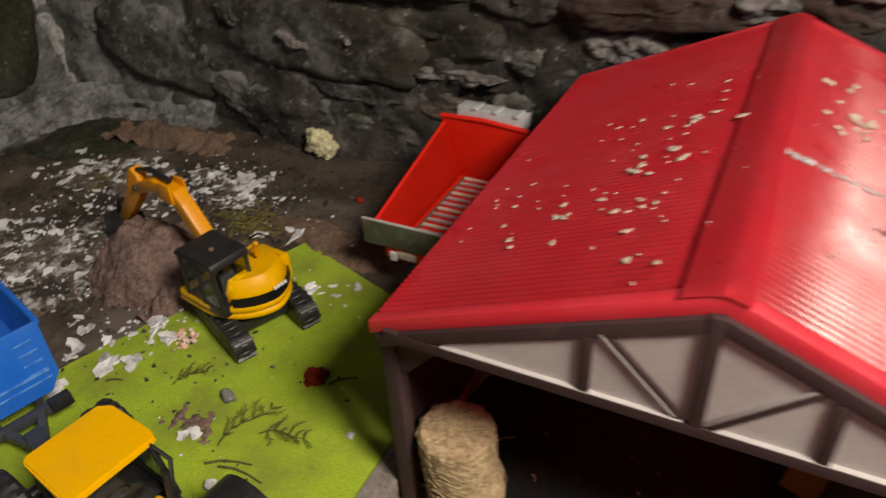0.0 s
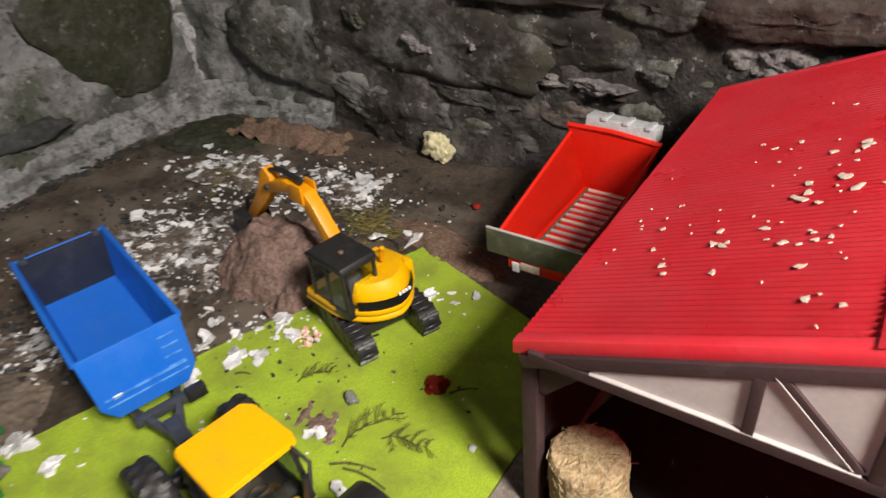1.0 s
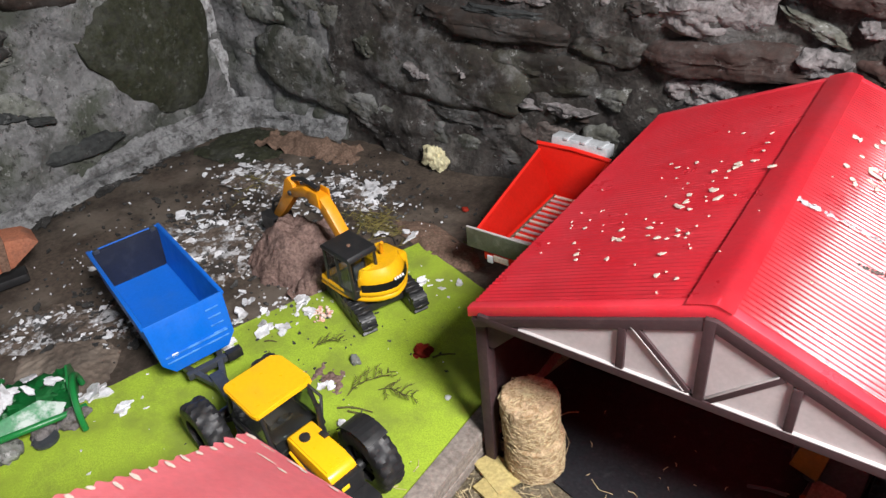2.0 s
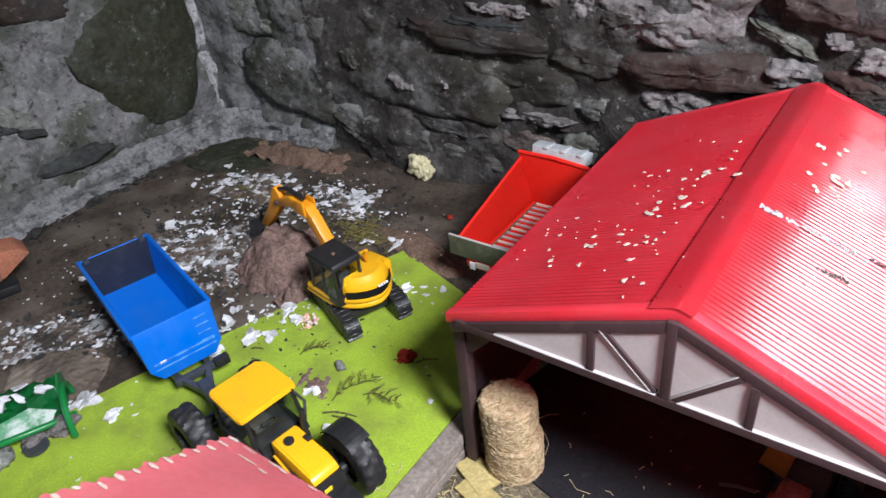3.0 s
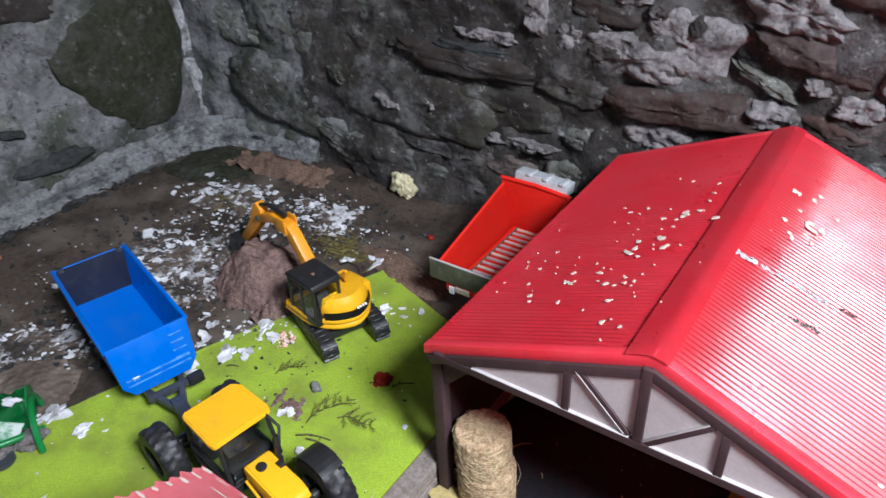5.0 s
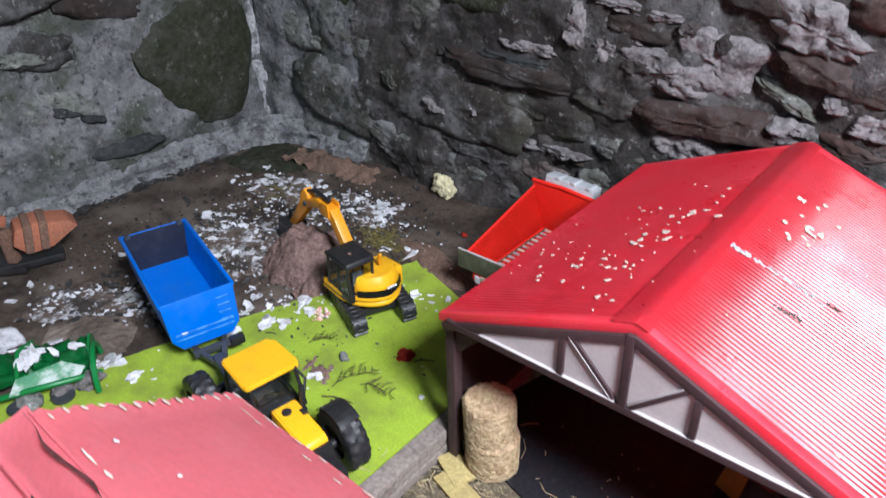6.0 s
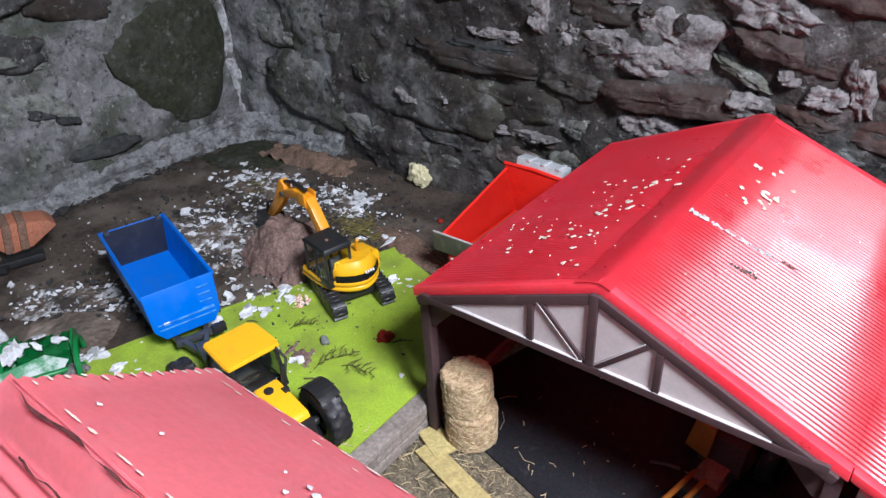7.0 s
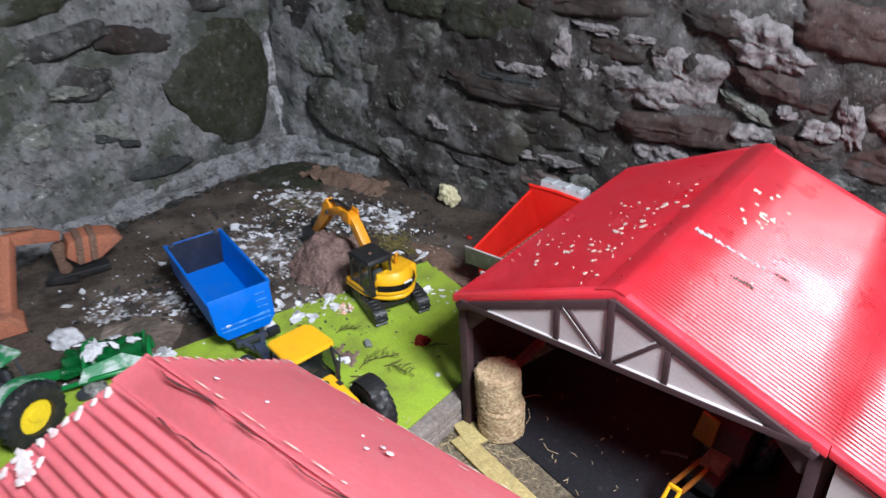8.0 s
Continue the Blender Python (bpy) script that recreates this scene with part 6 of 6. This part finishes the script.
def sprig(name, x, y, rot, size, seed, label):
    """A small dead evergreen sprig: a stem with alternating needles."""
    rnd = random.Random(seed)
    bm = bmesh.new()
    stem = [Vector((size * (k / 6 - 0.5), size * 0.08 * math.sin(k * 0.9), 0.0012 + 0.002 * math.sin(k * 0.5))) for k in range(7)]
    tube(stem, 0.0005, 6, bm, 0.4)
    for k in range(1, 7):
        for s in (-1, 1):
            le = size * rnd.uniform(0.10, 0.42)
            a = s * rnd.uniform(0.25, 1.1)
            e = stem[k] + Vector((math.cos(a) * le, math.sin(a) * le, rnd.uniform(0, 0.004)))
            tube([stem[k], stem[k].lerp(e, 0.5) + Vector((0, 0, 0.0012)), e], 0.0004, 5, bm, 0.5)
            for q in range(3):
                f = stem[k].lerp(e, 0.3 + 0.25 * q)
                b = a + rnd.choice((-1, 1)) * 0.6
                tube([f, f + Vector((math.cos(b), math.sin(b), 0.15)) * le * 0.35], 0.0003, 4, bm, 0.6)
    return tagged(part(name, bm, M["twig"], m=pose(x, y, GROUND + 0.0002, 0, 0, rot), smooth=None), label, "twig")


sprig("dead_sprig", -0.262, 0.000, 75, 0.040, 1, "dead olive green cypress sprig lying on the mat")
sprig("dead_sprig", -0.235, 0.004, 20, 0.030, 2, "short dead cypress sprig lying on the mat")
sprig("dead_sprig", -0.327, 0.019, 60, 0.024, 3, "small withered sprig on the mat beside the excavator")
for x, y, rot, le, s in ((-0.252, -0.027, 25, 0.030, 1), (-0.240, -0.030, 5, 0.032, 2), (-0.345, -0.072, 60, 0.014, 3), (-0.226, 0.060, 45, 0.02, 4), (-0.375, -0.005, 30, 0.012, 5), (-0.30, 0.21, -20, 0.02, 6), (-0.315, 0.235, -45, 0.018, 7)):
    bm = tube([(-le / 2, 0, 0.001), (-le / 6, le * 0.05, 0.0016), (le / 6, le * 0.02, 0.0016), (le / 2, -le * 0.05, 0.001)], 0.0009, 6, taper=0.6)
    tagged(part("twig", bm, M["twig"], m=pose(x, y, GROUND, 0, 0, rot)), "short dark twig lying among the toys", "twig", "loose twigs")


# ---- rusty digger arm in the corner ----
def rusty_digger():
    t = thing("rusty_toy_digger", pose(-0.668, -0.150, GROUND, 0, 0, 0), "old rusty orange toy digger arm with brown bucket", "toy digger")
    foot = (0.016, -0.064)
    part("foot", prism([(-0.024, 0.0), (0.018, 0.0), (0.018, 0.014), (0.006, 0.026), (-0.018, 0.022), (-0.024, 0.014)], 0.030, pose(foot[0], foot[1], 0.0, 0, 0, 70), bevel=0.002), M["rust"], t, "rusty orange base block")
    base, a, b = Vector((foot[0] - 0.002, foot[1] + 0.004, 0.018)), Vector((-0.027, -0.022, 0.088)), Vector((-0.044, 0.034, 0.064))

    def beam(p, q, w, h, name, label, bulge=0.25):
        d = q - p
        yaw, pit = math.degrees(math.atan2(d.y, d.x)), -math.degrees(math.asin(d.z / d.length))
        n = d.length
        return part(name, prism([(-0.004, -h / 2), (n * 0.5, -h / 2), (n + 0.004, -h / 2), (n + 0.004, h / 2), (n * 0.6, h / 2 + h * bulge), (-0.004, h / 2)], w, pose(*p, 0, pit, yaw), bevel=0.0016), M["rust"], t, label)
    beam(base, a, 0.014, 0.015, "mast", "upright rusty arm", 0.1)
    beam(a, b, 0.013, 0.013, "boom", "rusty orange boom", 0.4)
    part("boom_ram", tube([a + Vector((0, 0, 0.014)), a.lerp(b, 0.6) + Vector((0, 0, 0.014))], 0.0028, 10), M["rust_dark"], t)
    bm = prism([(-0.004, 0.014), (0.018, 0.018), (0.052, 0.012), (0.060, 0.004), (0.030, -0.016), (0.004, -0.020), (-0.010, -0.006)], 0.036, pose(-0.040, 0.048, 0.042, 0, 4, 75), bevel=0.002)
    bucket = part("bucket", bm, M["rust"], t, "rusty bucket with brown ribs")
    for k in range(2):
        part("bucket_rib", one_box(0.009, 0.039, 0.036, -0.0365 + 0.004 * k, 0.054 + 0.016 * k, 0.042, 0.002, rz=75, ry=10), M["rust_dark"], bucket)
    part("link", one_box(0.012, 0.012, 0.045, -0.044, 0.034, 0.030, 0.002, rz=40), M["rust_dark"], t)
    # black boxes added as the shadow beneath arm and bucket
    part("underframe", boxes((0.070, 0.022, 0.010, pose(-0.038, 0.050, 0.006, 0, 0, 70), 0.002), (0.040, 0.030, 0.008, pose(-0.045, 0.030, 0.005, 0, 0, 50), 0.002)), M["black"], t, "black boxes standing in for shadow below the arm")
    return t


rusty_digger()


# ---- green tractor and implement ----
def green_tractor():
    t = thing("green_toy_tractor", pose(-0.4720, -0.2800, GROUND, 0, 0, -74), "green toy tractor with yellow wheel rims, dusted white", "toy tractor")
    # local x forward, rear axle at the origin
    for y in (-0.0335, 0.0335):
        wheel(t, (0.0, y, 0.0310), 0.0310, 0.0205, 20, rim="rim_yellow", lug=0.0012)
        wheel(t, (0.082, y * 0.9, 0.0225), 0.0225, 0.0165, 18, rim="rim_yellow", lug=0.001)
        arc = [(0.0345 * math.cos(a), 0.0300 + 0.0345 * math.sin(a)) for a in [radians(45 + 12 * k) for k in range(9)]]
        part("mudguard", prism(arc + [(x * 0.95, 0.03 + (z - 0.03) * 0.95) for x, z in arc[::-1]], 0.013, pose(0, y * 0.74, 0), bevel=0.0003), M["green_dusty"], t, "dusty green rear mudguard")
    for x in (0.0, 0.082):
        part("axle", cyl(bmesh.new(), 0.0035, 0.06, pose(x, 0, 0.028, 90), 12), M["green"], t)
    part("chassis", one_box(0.115, 0.022, 0.016, 0.035, 0, 0.030, 0.002), M["green"], t)
    part("hood", prism([(0.028, 0.038), (0.028, 0.060), (0.092, 0.055), (0.100, 0.046), (0.098, 0.036)], 0.026, bevel=0.0022), M["green_dusty"], t, "dusty green engine hood")
    cab = part("cab", one_box(0.044, 0.042, 0.010, 0.004, 0, 0.042, 0.002), M["steel_dark"], t, "grey dusty cab base")
    for x0, x1 in ((-0.018, -0.014), (0.026, 0.020)):
        for y in (-0.0195, 0.0195):
            part("cab_pillar", tube([(x0, y, 0.044), (x1, y, 0.084)], 0.0016, 8), M["steel_dark"], cab)
    part("cab_roof", one_box(0.046, 0.046, 0.0055, 0.003, 0, 0.086, 0.002), M["green_dusty"], cab, "dusty green cab roof")
    part("seat", boxes((0.015, 0.015, 0.006, pose(0.0, 0, 0.050), 0.002), (0.005, 0.015, 0.018, pose(-0.009, 0, 0.058), 0.002)), M["steel_dark"], t)
    part("hitch", one_box(0.026, 0.012, 0.008, -0.034, 0, 0.022, 0.0015), M["steel_dark"], t)
    return t


green_tractor()


def green_implement():
    t = thing("green_toy_implement", pose(-0.492, -0.176, GROUND, 0, 0, 62), "broken green plastic toy farm implement lying in white litter", "toy implement")

    def hood(u, v):
        a = math.pi * (0.08 + 0.8 * u)
        x = -0.040 + 0.080 * v
        r = 0.021 + 0.012 * wob((u * 4, v * 5, 0), 1.0) + 0.006 * wob((u * 9, v * 12, 3), 1.0)
        return Vector((x + 0.006 * math.sin(v * 9) * u, r * 1.15 * math.cos(a), 0.004 + r * 0.95 * math.sin(a)))
    part("cover", sheet(18, 24, hood, 0.0016), M["green"], t, "curved green cover", smooth=40)
    part("end_plate", prism([(-0.026, 0.0), (0.026, 0.0), (0.024, 0.018), (0.010, 0.028), (-0.012, 0.026), (-0.026, 0.014)], 0.002, pose(0.041, 0, 0.0005, 0, 0, 90), bevel=0.0005), M["green"], t)
    part("side_arm", tube([(-0.044, -0.034, 0.010), (-0.010, -0.040, 0.016), (0.030, -0.036, 0.014), (0.048, -0.024, 0.006)], 0.0028, 10), M["green"], t, "bent green arm")
    part("cross_bar", tube([(-0.020, -0.040, 0.012), (-0.018, 0.0, 0.032), (-0.012, 0.030, 0.020)], 0.0024, 10), M["green"], t)
    part("tow_bar", one_box(0.046, 0.010, 0.007, -0.058, -0.008, 0.012, 0.0014, ry=6), M["green"], t)
    part("hoop", tube([(0.046, -0.020 + 0.030 * math.cos(q), 0.004 + 0.026 * math.sin(q)) for q in [math.pi * k / 10 for k in range(11)]], 0.0026, 8), M["green"], t, "bent green hoop")
    part("blade_plate", prism([(-0.030, 0.0), (0.026, 0.0), (0.034, 0.010), (0.016, 0.020), (-0.022, 0.014)], 0.002, pose(0.004, -0.036, 0.012, -38, 8, 14), bevel=0.0005), M["green_dusty"], t, "dusty tilted green plate")
    part("gear_box", one_box(0.018, 0.018, 0.014, -0.016, -0.020, 0.010, 0.002, rz=20), M["green"], t)
    for x in (-0.02, 0.016):
        part("spindle", cyl(bmesh.new(), 0.010, 0.004, pose(x, -0.044, 0.004), 18, bevel=0.0008), M["steel_dark"], t)
    return t


green_implement()
rnd = random.Random(50)
for k in range(16):
    bm = bmesh.new()
    u, v = rnd.uniform(0.25, 0.75), rnd.uniform(0.05, 0.95)
    a = math.pi * (0.08 + 0.8 * u)
    q = pose(-0.492, -0.176, GROUND, 0, 0, 62) @ Vector((-0.040 + 0.080 * v, 0.023 * 1.15 * math.cos(a), 0.0055 + 0.0235 * math.sin(a)))
    nn = pose(0, 0, 0, 0, 0, 62) @ Vector((0, math.cos(a), math.sin(a)))
    flake_into(bm, (0, 0, 0), nn, rnd.uniform(0.005, 0.013), rnd, 0.15, rnd.uniform(1.2, 2.6), 9, 0.0012)
    tagged(part("plaster_chip", bm, M["flake"], smooth=None, m=pose(*q)), "white plaster chip lying on the green implement", "plaster chip", "plaster chips")
lump("rubble_stone", (-0.447, -0.158, GROUND + 0.004), 0.012, 0.010, 0.009, "mortar_pale", "grey lump of rubble beside the green implement", "rubble", 11, 0.4)
lump("rubble_stone", (-0.455, -0.180, GROUND + 0.004), 0.011, 0.009, 0.008, "mortar_pale", "grey lump of rubble beside the green implement", "rubble", 12, 0.4)
lump("rubble_stone", (-0.462, -0.205, GROUND + 0.004), 0.013, 0.010, 0.009, "stone_speckled", "grey lump of rubble beside the green tractor", "rubble", 13, 0.4)
lump("rubble_stone", (-0.575, -0.185, GROUND + 0.004), 0.020, 0.014, 0.010, "flake", "white lump of plaster on the slab", "rubble", 14, 0.5)
